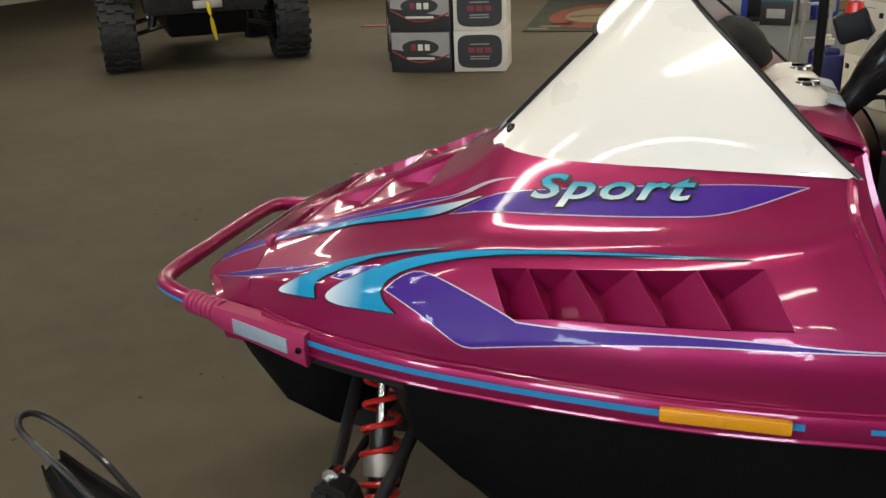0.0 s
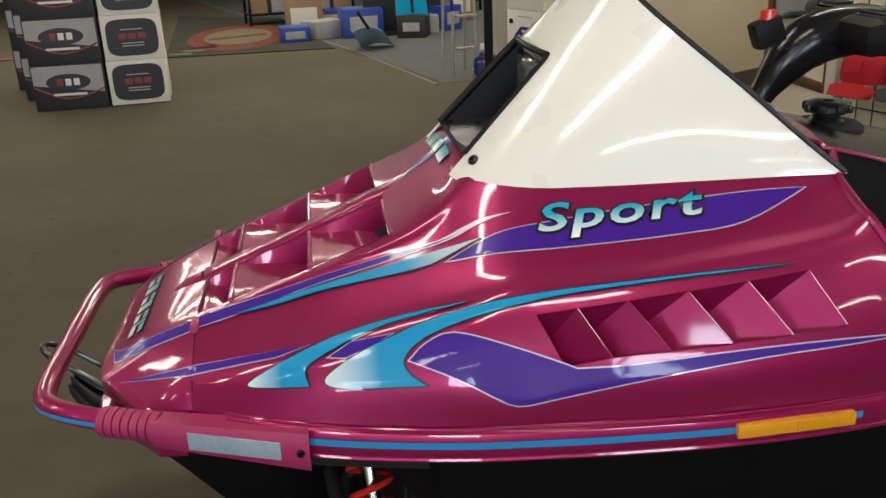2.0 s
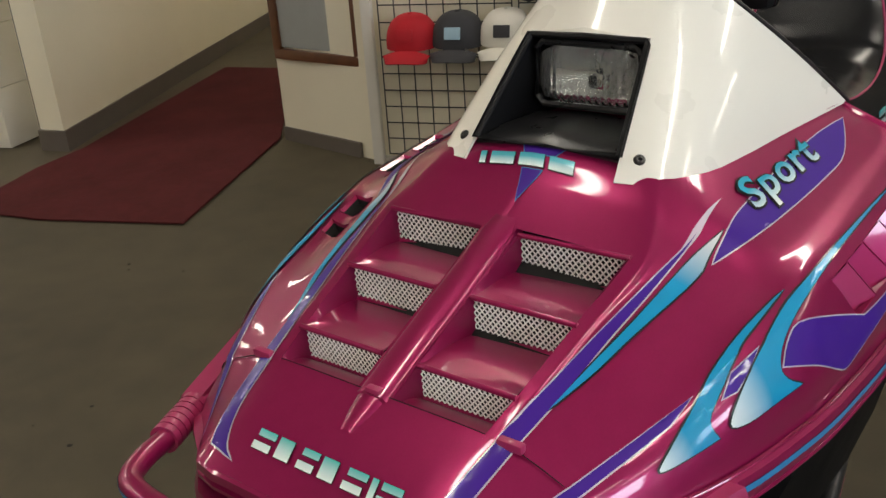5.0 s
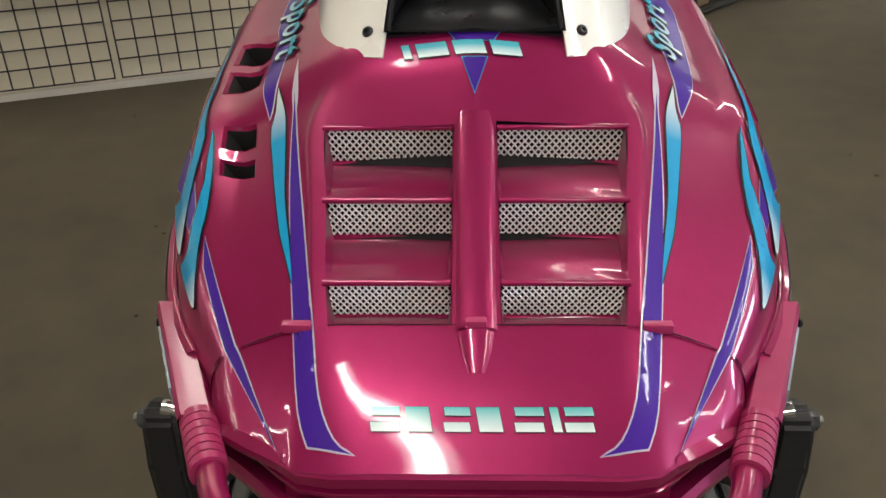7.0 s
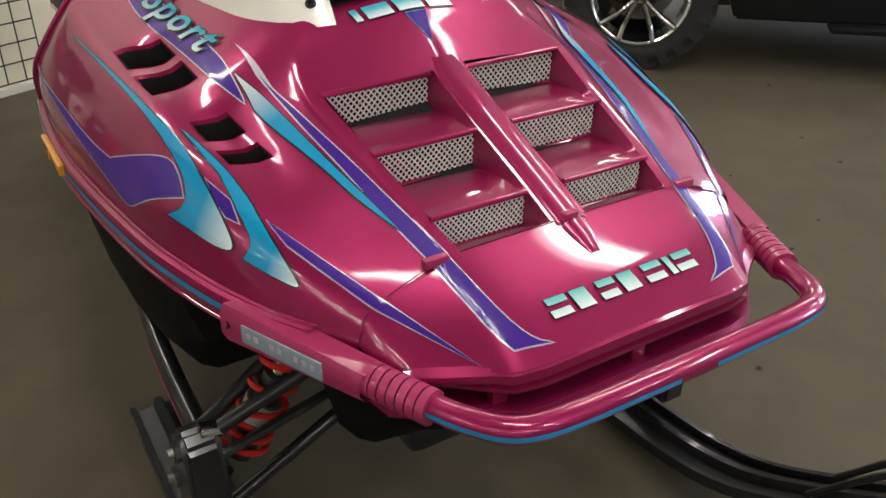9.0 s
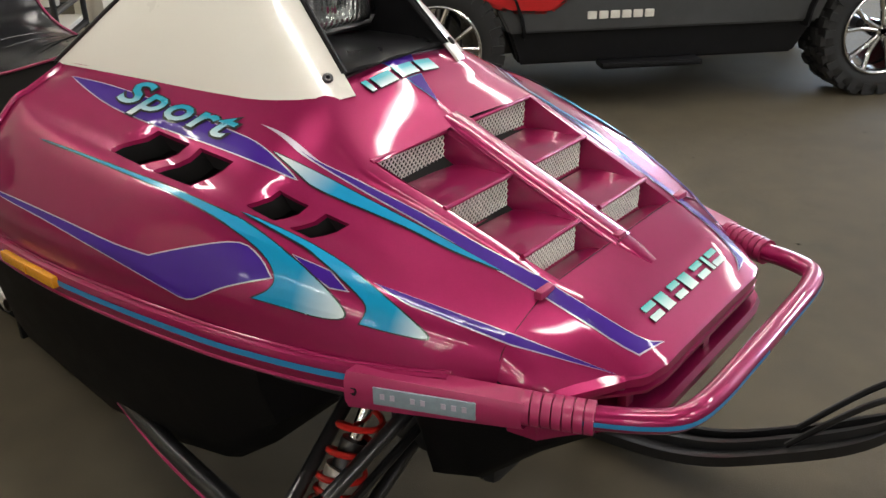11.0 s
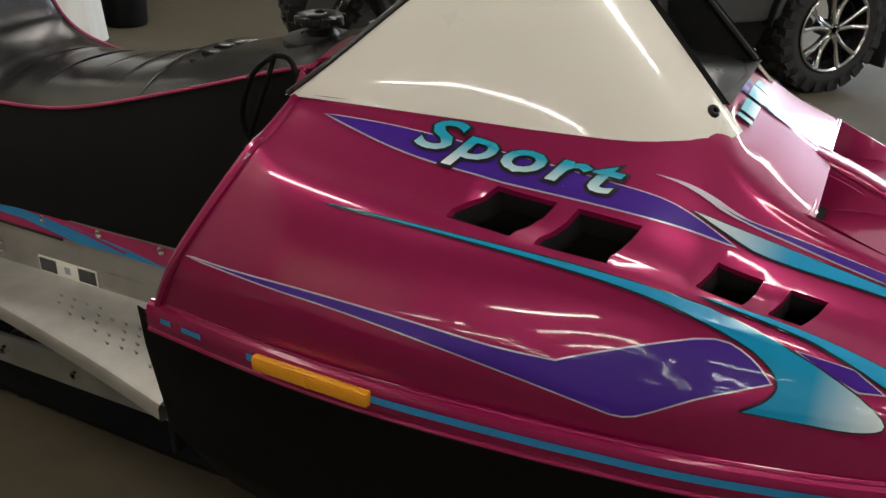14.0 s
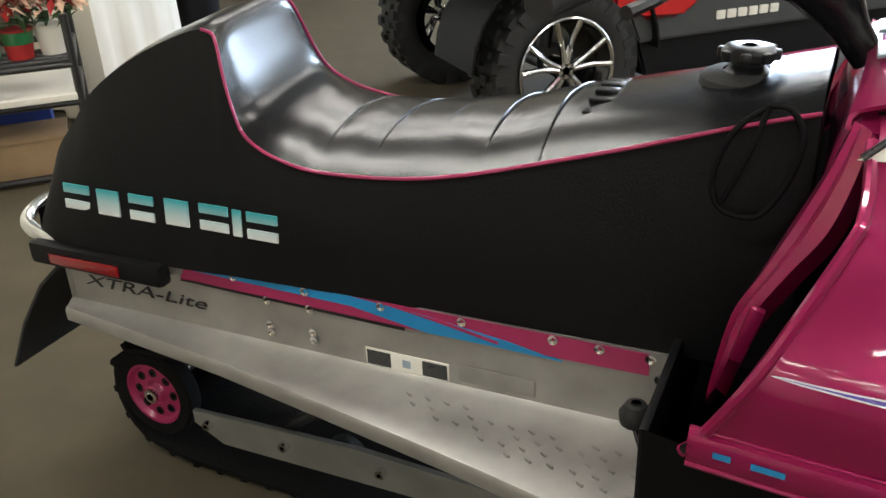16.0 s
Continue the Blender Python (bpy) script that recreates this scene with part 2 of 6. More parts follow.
def hood_point(line, t):
    """A place on a long line: t runs from 0 at the seam to 1 at the tail edge."""
    pts = [(x if i < len(ST) - 1 else REAR_X[line], y, z) for i, (x, (y, z)) in enumerate(zip(ST, HOOD_LINES[line]))]
    dense = smooth_path(pts, 12)
    f = t * (len(dense) - 1)
    i = min(int(f), len(dense) - 2)
    return dense[i].lerp(dense[i + 1], f - i)


def hood_half(side):
    """Rows of points over half the hood, with rounded turns between the lines."""
    rows = []
    for i in range(NX + 1):
        base = [hood_point(k, i / NX) for k in range(len(HOOD_LINES))]
        row = smooth_path(base, 4)
        rows.append([Vector((p.x, p.y * side, p.z)) for p in row])
    return rows


def row_of(x):
    """The row nearest to a length x along the hood."""
    pts = [hood_point(0, i / NX).x for i in range(NX + 1)]
    return min(range(NX + 1), key=lambda i: abs(pts[i] - x))


G0, G1 = row_of(1.17), row_of(.866)     # the grille's opening, in rows
# columns: four cells between one line and the next
VENTS = [(row_of(.914), row_of(.866), 18, 21), (row_of(.842), row_of(.794), 18, 21), (row_of(.702), row_of(.632), 18, 22), (row_of(.608), row_of(.532), 18, 22)]
LOU = (row_of(.703), row_of(.350))


def open_right(i, j):
    grille = G0 <= i < G1 and 4 <= j < 8
    vent = any(a <= i < b and c <= j < d for a, b, c, d in VENTS)
    return grille or vent


def open_left(i, j):
    grille = G0 <= i < G1 and 4 <= j < 8
    louvre = LOU[0] <= i < LOU[1] and 25 <= j < 28
    return grille or louvre


def slide(rows, x0, x1, c0, c1, back, lift=(0, 0)):
    """Slants the rows between two lengths: the lower columns slip to the rear and all move up, on the same surface."""
    pitch = (rows[0][c0].x - rows[-1][c0].x) / NX
    out = []
    for i, r in enumerate(rows):
        x = r[c0].x
        w = min(1, max(0, (x1 + .10 - x) / .10)) * min(1, max(0, (x - x0 + .10) / .10))
        new_row = []
        for j, p in enumerate(r):
            f = min(max(i + back / pitch * w * min(1, max(-.3, (j - c0) / (c1 - c0))), 0), NX - 1e-4)
            g = j - w * float(np.interp(j, [c0 - 3, c0, c1, c1 + 4], [0, *lift, 0]))
            a, b = int(f), min(int(g), len(r) - 2)
            q = [rows[k][b].lerp(rows[k][b + 1], g - b) for k in (a, a + 1)]
            new_row.append(q[0].lerp(q[1], f - a) if 0 < i < NX else p)
        out.append(new_row)
    return out


def scoop(rows, x_rear, x_front, c0, c1, deep):
    """Presses a tray into the flank: deep at its rear, running out to the front."""
    for r in rows:
        for j in range(c0, c1 + 1):
            p = r[j]
            if x_rear < p.x < x_front:
                t = (x_front - p.x) / (x_front - x_rear)
                edge = (1 - (j - c0) / (c1 - c0)) * (.4 if j == c0 else 1)
                r[j] = p - Vector((0, -.5, .86)) * deep * min(1, 1.25 * t) * min(1, (p.x - x_rear) / .02) * edge


RIGHT = slide(hood_half(-1), .50, .93, 18, 21, .020)
scoop(RIGHT, .51, .775, 18, 22, .016)
scoop(RIGHT, .775, 1.02, 18, 21, .016)
LEFT = slide(hood_half(1), .33, .72, 25, 28, .031, (.5, 1.0))
bm = from_grid(RIGHT, skip=open_right)
bm = from_grid(LEFT, bm=bm, skip=open_left)
bmesh.ops.remove_doubles(bm, verts=bm.verts[:], dist=1e-5)
hood = part("hood", bm, PINK, sled, "glossy magenta metallic hood", smooth=50)

# The same surface with no openings, to lay the stickers on.
from mathutils.bvhtree import BVHTree
solid = from_grid(RIGHT)
solid = from_grid(LEFT, bm=solid)

# Nose piece ahead of the seam.
NOSE = [
    [(1.166, 0, .693), (1.25, 0, .6583), (1.322, 0, .616)],
    [(1.166, .10, .693), (1.25, .10, .6588), (1.322, .10, .616)],
    [(1.166, .168, .692), (1.25, .152, .659), (1.322, .15, .614)],
    [(1.166, .190, .690), (1.245, .188, .655), (1.314, .188, .612)],
    [(1.166, .215, .682), (1.235, .212, .648), (1.295, .208, .609)],
    [(1.166, .262, .664), (1.22, .252, .635), (1.262, .243, .606)],
    [(1.166, .288, .652), (1.205, .282, .628), (1.240, .272, .604)],
    [(1.166, .303, .634), (1.20, .297, .616), (1.228, .288, .598)],
    [(1.166, .312, .610), (1.195, .307, .598), (1.220, .298, .586)],
]
halves = [[smooth_path(l, 6) for l in NOSE]]
rows = [[l[i] for l in halves[0]] for i in range(len(halves[0][0]))]
nb = bmesh.new()
for s in (1, -1):
    from_grid([smooth_path([Vector((p.x, p.y * s, p.z)) for p in r], 3) for r in rows], bm=nb)
bmesh.ops.remove_doubles(nb, verts=nb.verts[:], dist=1e-5)
for f in list(nb.faces):
    solid_vs = [v.co.copy() for v in f.verts]
    solid.faces.new([solid.verts.new(c) for c in solid_vs])
nose = part("nose_panel", thicken(nb, 0.006), PINK, sled, "magenta nose panel ahead of the seam", smooth=50)
solid.normal_update()
SKIN = BVHTree.FromBMesh(solid)
solid.free()

# Front edge, air slot with a dark sheet for its shade, and lower lip under the nose.
EDGE = [(0, 1.323, .615), (.10, 1.323, .615), (.15, 1.323, .614), (.188, 1.315, .612), (.208, 1.296, .609), (.243, 1.263, .606), (.272, 1.241, .603), (.288, 1.229, .597), (.298, 1.221, .588), (.304, 1.18, .586)]


def nose_band(rows, name, material, label):
    out = []
    for dz, dx in rows:
        half = [Vector((x + dx * (1 if y < .25 else .5), y + (dx * .6 if y > .2 else 0), .572 + (z - .572) * dz if dz >= 0 else .572 + dz)) for y, x, z in EDGE]
        out.append([Vector((p.x, -p.y, p.z)) for p in half[:0:-1]] + half)
    return part(name, thicken(from_grid(out), .003), material, sled, label, smooth=30)


nose_band(((1.0, -.003), (.90, .002), (.62, .003), (.56, -.004), (.48, -.004), (.42, .003), (.30, .003), (.26, -.012)), "nose_edge", PINK, "magenta front edge with a pressed groove")
nose_band(((-.012, -.035), (-.010, .008), (-.020, .013), (-.036, .010), (-.045, -.02), (-.056, -.10)), "nose_lip", PINK, "magenta lower nose lip")
for s in (1, -1):
    rws = []
    for y, x, z in EDGE[4:]:
        k = min(1, (y - .200) / .04)
        rws.append([Vector((x + a * k, (y + b * k) * s, z + c)) for a, b, c in ((-.004, -.006, .004), (.007, .009, -.004), (.008, .011, -.009), (.007, .010, -.015), (-.004, -.004, -.020))])
    part("nose_ledge", from_grid(rws), PINK, sled, "folded magenta ledge at the nose's corner", smooth=30)
rws = []
for dz in (.598, .550):
    half = [Vector((x - .032, y * .96, dz)) for y, x, z in EDGE]
    rws.append([Vector((p.x, -p.y, p.z)) for p in half[:0:-1]] + half)
part("air_slot", from_grid(rws), DARK, sled, "dark sheet for the shade in the air slot under the nose")
for y in (0, .195, -.195):
    part("slot_post", cube(1.312 if not y else 1.292, y, .573, .014, .022, .032, .003), PINK, sled)

# Seam between nose and hood, with its hinge notches.
seam = tube([(1.168, -.305, .634), (1.168, -.288, .6525), (1.168, -.215, .6835), (1.168, -.16, .6925), (1.168, 0, .693), (1.168, .16, .6925), (1.168, .215, .6835), (1.168, .288, .6525), (1.168, .305, .634)], 0.0006, 6, 3)
part("hood_seam", seam, DARK, sled)
for y in (-.203, 0, .203):
    part("hinge_notch", cube(1.168, y, .690 if y else .695, .012, .034 if y else .024, .012, .003), PINKM, sled)

# Near-black sheet below the hood that stands in for shade, so that the vents open on black.
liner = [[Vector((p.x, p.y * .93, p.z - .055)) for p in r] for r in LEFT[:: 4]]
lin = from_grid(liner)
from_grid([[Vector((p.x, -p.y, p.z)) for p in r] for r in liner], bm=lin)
part("engine_bay_liner", lin, DARK, sled, "black sheet for the shade under the vents")

# Grille: three mesh-backed steps on each side of the centre ridge.
STEPS = [(.866, .806, .205), (.990, .760, .193), (1.113, .716, .178)]
FLOORS = [(.862, .748), (.986, .701), (1.109, .661)]
NEXT = [(.990, .760), (1.113, .716), (1.174, .6885)]


def step_width(x):
    return float(np.interp(x, [.866, .99, 1.113, 1.23], [.203, .190, .176, .16]))


def mesh_panel(side, x, ztop, zbot, y0, y1, parent):
    """A panel of expanded wire mesh: two sets of crossing wires."""
    bmw = bmesh.new()
    h, n = ztop - zbot, 18
    pitch = (y1 - y0) / n
    r = pitch * 0.14

    def wire(a, b):
        d = (b - a)
        s = Vector((0, -d.z, d.y)).normalized() * r
        o = Vector((r * 1.2, 0, 0))
        vs = [bmw.verts.new(q) for q in (a + s, a + o, a - s, b + s, b + o, b - s)]
        bmw.faces.new((vs[0], vs[1], vs[4], vs[3]))
        bmw.faces.new((vs[1], vs[2], vs[5], vs[4]))
    for d in (1, -1):
        k = -int(h / pitch) - 2
        while k < n + int(h / pitch) + 2:
            ya = y0 + k * pitch
            t0, t1 = 0.0, 1.0
            yb = ya + d * h * 0.85
            lo, hi = (0.0, 1.0)
            for lim, sgn in ((y0, 1), (y1, -1)):
                fa, fb = (ya - lim) * sgn, (yb - lim) * sgn
                if fa < 0 and fb < 0:
                    lo, hi = 1.0, 0.0
                elif fa < 0:
                    lo = max(lo, fa / (fa - fb))
                elif fb < 0:
                    hi = min(hi, fa / (fa - fb))
            if hi - lo > 0.04:
                a = Vector((x, (ya + (yb - ya) * lo) * side, zbot + h * lo))
                b = Vector((x, (ya + (yb - ya) * hi) * side, zbot + h * hi))
                wire(a, b)
            k += 1
    part("wire_mesh", bmw, WIRE, parent, "galvanised wire mesh", smooth=0)


for s in (1, -1):
    gb = bmesh.new()
    for (x, z, w), (fx, fz), (nx, nz) in zip(STEPS, FLOORS, NEXT):
        y0, y1 = .029, step_width(x)
        tray = []
        for k in range(9):
            t = k / 8
            xx = fx + (nx - fx) * t
            zz = fz + (nz - fz) * t + .005 * math.sin(math.pi * min(1, t * 1.15)) * (1 if nx < 1.2 else .2)
            wo = step_width(xx)
            top = float(np.interp(xx, [.866, .98, 1.08, 1.17, 1.25], [.810, .764, .727, .691, .655]))
            tray.append([Vector((xx, y, z_)) for y, z_ in ((y0, max(top, zz)), (y0 + .004, zz), (y0 + .05, zz + .001), (wo - .05, zz + .001), (wo - .007, zz), (wo, max(top, zz)))])
        from_grid([[Vector((p.x, p.y * s, p.z)) for p in r] for r in tray], bm=gb)
        brow = [[Vector((x + .004, y * s, z + .001)) for y in (y0, (y0 + y1) / 2, y1)], [Vector((x + .005, y * s, z - .003)) for y in (y0, (y0 + y1) / 2, y1)]]
        from_grid(brow, bm=gb)
        from_grid([[Vector((x + dx, y * s, fz + dz)) for y in (y0, y1 - .004)] for dx, dz in ((-.003, .007), (.002, .006), (.008, -.002))], bm=gb)
    tray_ob = part("grille_tray", gb, PINK, sled, "stepped magenta grille tray", smooth=38)
    for (x, z, w), (fx, fz) in zip(STEPS, FLOORS):
        y1 = step_width(x)
        part("step_lip", tube([(x + .003, s * y, z - .0005) for y in (.030, .5 * (.03 + y1), y1 + .003)], .0042, 10, 1), PINK, tray_ob)
        # Near-black block for the shade behind the mesh.
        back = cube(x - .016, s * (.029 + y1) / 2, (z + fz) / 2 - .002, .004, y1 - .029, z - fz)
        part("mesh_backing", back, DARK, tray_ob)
        mesh_panel(s, x - .002, z - .001, fz + .002, .031, y1 - .003, tray_ob)

# Centre ridge over the grille.
ridge = [[Vector((x, y, z)) for y, z in ((-.030, zc - .012), (-.025, zc + .000), (-.018, zc + .005), (.018, zc + .005), (.025, zc + .000), (.030, zc - .012))] for x, zc in ((.845, .822), (.90, .803), (1.0, .760), (1.08, .728), (1.17, .691), (1.175, .689))]
tail = [[Vector((x, y * w, z)) for y, z in ((-.028, zc - .012), (-.02, zc + .002), (-.010, zc + .007 * w), (.010, zc + .007 * w), (.02, zc + .002), (.028, zc - .012))] for x, zc, w in ((1.178, .688, .95), (1.20, .679, .8), (1.226, .667, .45))]
part("centre_ridge", from_grid(ridge), PINK, sled, "raised centre ridge of the hood", smooth=60)
part("ridge_tail", from_grid(tail), PINK, nose, smooth=60)

# Louvres on the left flank: five fins that rise to the rear.
lb = bmesh.new()
i0, i1 = LOU


def flank(u, v, deep):
    """A place in the louvre field: u in bays from the front, v from 0 at the top to 1 at the foot."""
    f, c = i0 + (i1 - i0) * min(u, 5) / 5, 25 + 3 * v
    i, j = min(int(f), NX - 1), min(int(c), 27)
    p = LEFT[i][j].lerp(LEFT[i + 1][j], f - i).lerp(LEFT[i][j + 1].lerp(LEFT[i + 1][j + 1], f - i), c - j)
    return p - Vector((0, .86, .5)) * deep


for k in range(5):
    t0, b0 = flank(k + .015, .01, .002), flank(k + .015, .985, .003)
    t1, b1 = flank(k + 1, 0, -.003), flank(k + 1, .99, -.003)
    top0, foot0 = flank(k, 0, .0), flank(k, 1, .0)
    dip, heel = flank(k + .16, .45, .044), flank(k + .05, .97, .026)
    for q in ((t0, t1, dip), (dip, t1, b1, heel), (t0, dip, b0), (dip, heel, b0), (b0, heel, b1), (top0, t1, t0), (foot0, b0, b1)):
        lb.faces.new([lb.verts.new(c) for c in q])
    part("fin_edge", tube([t1.lerp(b1, e) for e in (.01, .5, .99)], .0012, 8, 1), PINK, hood)
bmesh.ops.remove_doubles(lb, verts=lb.verts[:], dist=1e-5)
part("louvre", lb, PINK, hood, "five rearward louvre fins", smooth=15)

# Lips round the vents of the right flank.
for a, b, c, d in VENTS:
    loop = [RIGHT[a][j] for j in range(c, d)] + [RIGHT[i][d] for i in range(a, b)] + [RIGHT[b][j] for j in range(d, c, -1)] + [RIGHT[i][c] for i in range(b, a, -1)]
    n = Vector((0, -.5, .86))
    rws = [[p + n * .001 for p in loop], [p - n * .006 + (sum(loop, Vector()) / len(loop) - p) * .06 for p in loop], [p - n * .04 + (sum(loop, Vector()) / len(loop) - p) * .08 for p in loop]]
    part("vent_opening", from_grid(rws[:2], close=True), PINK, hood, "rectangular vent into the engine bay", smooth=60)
    # The inner walls carry the vent's shade as near-black colour.
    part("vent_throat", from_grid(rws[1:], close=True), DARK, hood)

# Flange along the bottom of the hood with its blue stripe.
for s in (1, -1):
    lo = [Vector((p.x, p.y * s, .601 + .006 * max(0, .9 - p.x))) for p in [hood_point(9, i / 30) for i in range(2, 31)]]
    n = len(lo)
    sec = [(-.004, .019), (.009, .015), (.012, .007), (.0125, -.006), (.012, -.017), (.008, -.023), (-.01, -.023)]
    rws = [[Vector((p.x, p.y + s * dy, p.z + dz)) for dy, dz in sec] for p in lo]
    rail = part("hood_flange", from_grid(rws), PINK, sled, "magenta flange along the hood's foot", smooth=50)
    part("flange_crease", tube([Vector((p.x, p.y + s * .001, p.z + .0185)) for p in lo], .0018, 6, 1), PINK, rail)
    part("flange_bead", tube([Vector((p.x, p.y + s * .010, p.z - .021)) for p in lo], .0040, 8, 1), PINK, rail)
    for u0, u1 in ((3, 26),):
        strip = [[Vector((lo[i].x, lo[i].y + s * .0135, lo[i].z + dz)) for dz in (.006, .001, -.004)] for i in range(u0, u1)]
        part("blue_stripe", from_grid(strip), BLUE, rail, "blue pinstripe")
    tail_run = smooth_path(lo[24:], 6)
    for u0, u1 in ((13, 16), (18, 20)):
        strip = [[Vector((p.x, p.y + s * .0135, p.z + dz)) for dz in (.005, .001, -.003)] for p in tail_run[u0:u1 + 1]]
        part("stripe_dash", from_grid(strip), BLUE, rail, "short blue dash")
    a = min(lo, key=lambda p: abs(p.x - .46))
    b = min(lo, key=lambda p: abs(p.x - .297))
    mid = (a + b) / 2
    rot = Matrix.Rotation(math.atan2((a - b).y, (a - b).x), 3, 'Z')
    refl = part("reflector", cube(mid.x, mid.y + s * .018, mid.z + .002, .165, .012, .020, .004, rot), AMBER, sled, "amber side reflector")
    part("reflector_rib", cube(mid.x, mid.y + s * .0245, mid.z + .002, .004, .003, .016, .001, rot), AMBER, refl)
    for u in (1, 28):
        p = lo[min(u, n - 1)]
        part("flange_screw", lathe([(0, .004), (.006, .004), (.007, 0)], 10, 'Y', (p.x, p.y + s * .013, p.z - .002)), BLACKP, rail)
    # tail edge of the hood
    edge = [Vector((p.x - .006, p.y * s, p.z)) for p in [hood_point(k, 1) for k in range(2, 10)]]
    part("hood_rim", tube(edge, .007, 8, 5), PINK, sled, "rolled magenta rim at the hood's tail")
    rws = []
    for (xa, ya, za), (xb, yb, zb) in (((.214, .245, .900), (.232, .275, .900)), ((.196, .256, .850), (.224, .288, .850)), ((.168, .270, .785), (.206, .303, .792)), ((.138, .284, .715), (.174, .314, .742)), ((.116, .292, .668), (.144, .321, .690)), ((.104, .300, .590), (.126, .328, .640)), ((.100, .302, .535), (.112, .325, .580))):
        pa, pb = Vector((xa, ya * s, za)), Vector((xb, yb * s, zb))
        out = Vector((-.3, .8 * s, .5)) * .010
        rws.append([pa + Vector((.006, -.030 * s, -.004)), pa, pa.lerp(pb, .22) + out, pa.lerp(pb, .42) + out * .3, pa.lerp(pb, .62) + out * .9, pb, pb + Vector((.012, -.012 * s, -.018))])
    part("console_panel", thicken(from_grid([smooth_path(c, 4) for c in zip(*rws)]), .003), PINK, sled, "folded magenta console panel beside the tank", smooth=50)
    part("panel_foot", cube(.139, .331 * s, .665, .018, .012, .075, .004, Matrix.Rotation(radians(14), 3, 'Y')), PINK, sled)


# ---- stickers laid on the hood ----
def grow(poly, d):
    """The outline pushed outwards by d."""
    pts = [Vector((a, b)) for a, b in poly]
    area = sum(p.x * q.y - q.x * p.y for p, q in zip(pts, pts[1:] + pts[:1]))
    sgn = 1 if area > 0 else -1
    out = []
    for i, p in enumerate(pts):
        a, b = (p - pts[i - 1]), (pts[(i + 1) % len(pts)] - p)
        na, nb_ = Vector((a.y, -a.x)).normalized(), Vector((b.y, -b.x)).normalized()
        n = na + nb_
        n = n / max(n.length, .35) * (2 / max(n.length, .7)) if n.length else na
        if n.length > 2.2:
            n = n.normalized() * 2.2
        out.append(tuple(p + n * d * sgn * .5 * 1.2))
    return out


def soft(poly, corners, n=5):
    """The outline with smooth runs between the corners (indices)."""
    c = sorted(corners)
    out = []
    for a, b in zip(c, c[1:] + [c[0] + len(poly)]):
        run = [(*poly[i % len(poly)], 0) for i in range(a, b + 1)]
        out += [(p.x, p.y) for p in smooth_path(run, n)[:-1]]
    return out


def cast(a, b, mode, s):
    if mode == 's':
        d, e = Vector((0, .8 * s, .6)), Vector((0, -.6 * s, .8))
        origin = Vector((a, 0, 0)) + e * b + d * 2
    elif mode == 'p':
        d = Vector((0, s, 0))
        origin = Vector((a, 2 * s, b))
    else:
        d = Vector((0, 0, 1))
        origin = Vector((a, b * s, 2))
    hit, nor, _, _ = SKIN.ray_cast(origin, -d)
    if hit is None:
        return None, None
    return hit, (nor if nor.dot(d) > 0 else -nor)


def lay(bm, mode, s, lift):
    """Drops a flat outline onto the hood and lifts it a little."""
    bm.normal_update()
    bmesh.ops.triangulate(bm, faces=bm.faces[:], ngon_method='EAR_CLIP')
    for _ in range(7):
        long = [e for e in bm.edges if e.calc_length() > .012]
        if not long:
            break
        bmesh.ops.subdivide_edges(bm, edges=long, cuts=1)
        bmesh.ops.triangulate(bm, faces=bm.faces[:])
    bad = []
    for v in bm.verts:
        hit, nor = cast(v.co.x, v.co.y, mode, s)
        if hit is None:
            bad.append(v)
        else:
            v.co = hit + nor * (lift + .0005)
    bmesh.ops.delete(bm, geom=bad, context='VERTS')
    return bm


def sticker(name, poly, mode, s, material, lift=.0012, label="", rim=None, rim_w=.003):
    bm = bmesh.new()
    bm.faces.new([bm.verts.new((a, b, 0)) for a, b in poly])
    ob = part(name, lay(bm, mode, s, lift), material, hood, label, smooth=60)
    if rim:
        bm = bmesh.new()
        bm.faces.new([bm.verts.new((a, b, 0)) for a, b in grow(poly, rim_w)])
        part("sticker_edge", lay(bm, mode, s, lift * .55), rim, ob, smooth=60)
    return ob


TEAL_A = fade("grey_to_blue_ink", (.62, .66, .66), (.005, .27, .50), (1, 0, 0), .77, .86)
TEAL_B = fade("blue_to_white_ink", (.005, .27, .50), (.72, .80, .80), (1, 0, 0), .91, .985)
TEAL_C = fade("blue_to_pale_ink", (.005, .27, .50), (.72, .80, .80), (1, 0, 0), 1.04, 1.09)
SPORT_B = [(.292, .502), (.385, .507), (.53, .503), (.655, .495), (.73, .486), (.802, .457), (.74, .455), (.634, .451), (.486, .451), (.392, .459)]
A_B = [(.752, .484), (.822, .457), (.862, .452), (.97, .446), (1.04, .438), (1.108, .435), (1.02, .449), (.92, .463), (.82, .477)]
B_B = [(.352, .383), (.53, .383), (.69, .381), (.80, .373), (.878, .355), (.946, .331), (.982, .308), (.955, .294), (.89, .287), (.852, .283), (.873, .300), (.878, .320), (.85, .343), (.78, .362), (.68, .374), (.51, .380)]
C_B = [(.784, .384), (.874, .379), (.952, .367), (1.013, .349), (1.066, .330), (1.085, .318), (1.05, .310), (1.003, .304), (1.005, .328), (.967, .347), (.91, .366), (.872, .373)]
D_B = [(.872, .317), (.848, .336), (.812, .344), (.75, .321), (.69, .294), (.662, .280), (.59, .276), (.48, .278), (.36, .279), (.25, .279), (.17, .283), (.30, .273), (.42, .268), (.59, .256), (.725, .244), (.752, .249), (.81, .284)]
E_B = [(.975, .337), (.945, .352), (.89, .355), (.925, .341), (.953, .333)]
F_B = [(1.285, .362), (1.175, .361), (1.0, .359), (1.045, .350), (1.172, .349)]
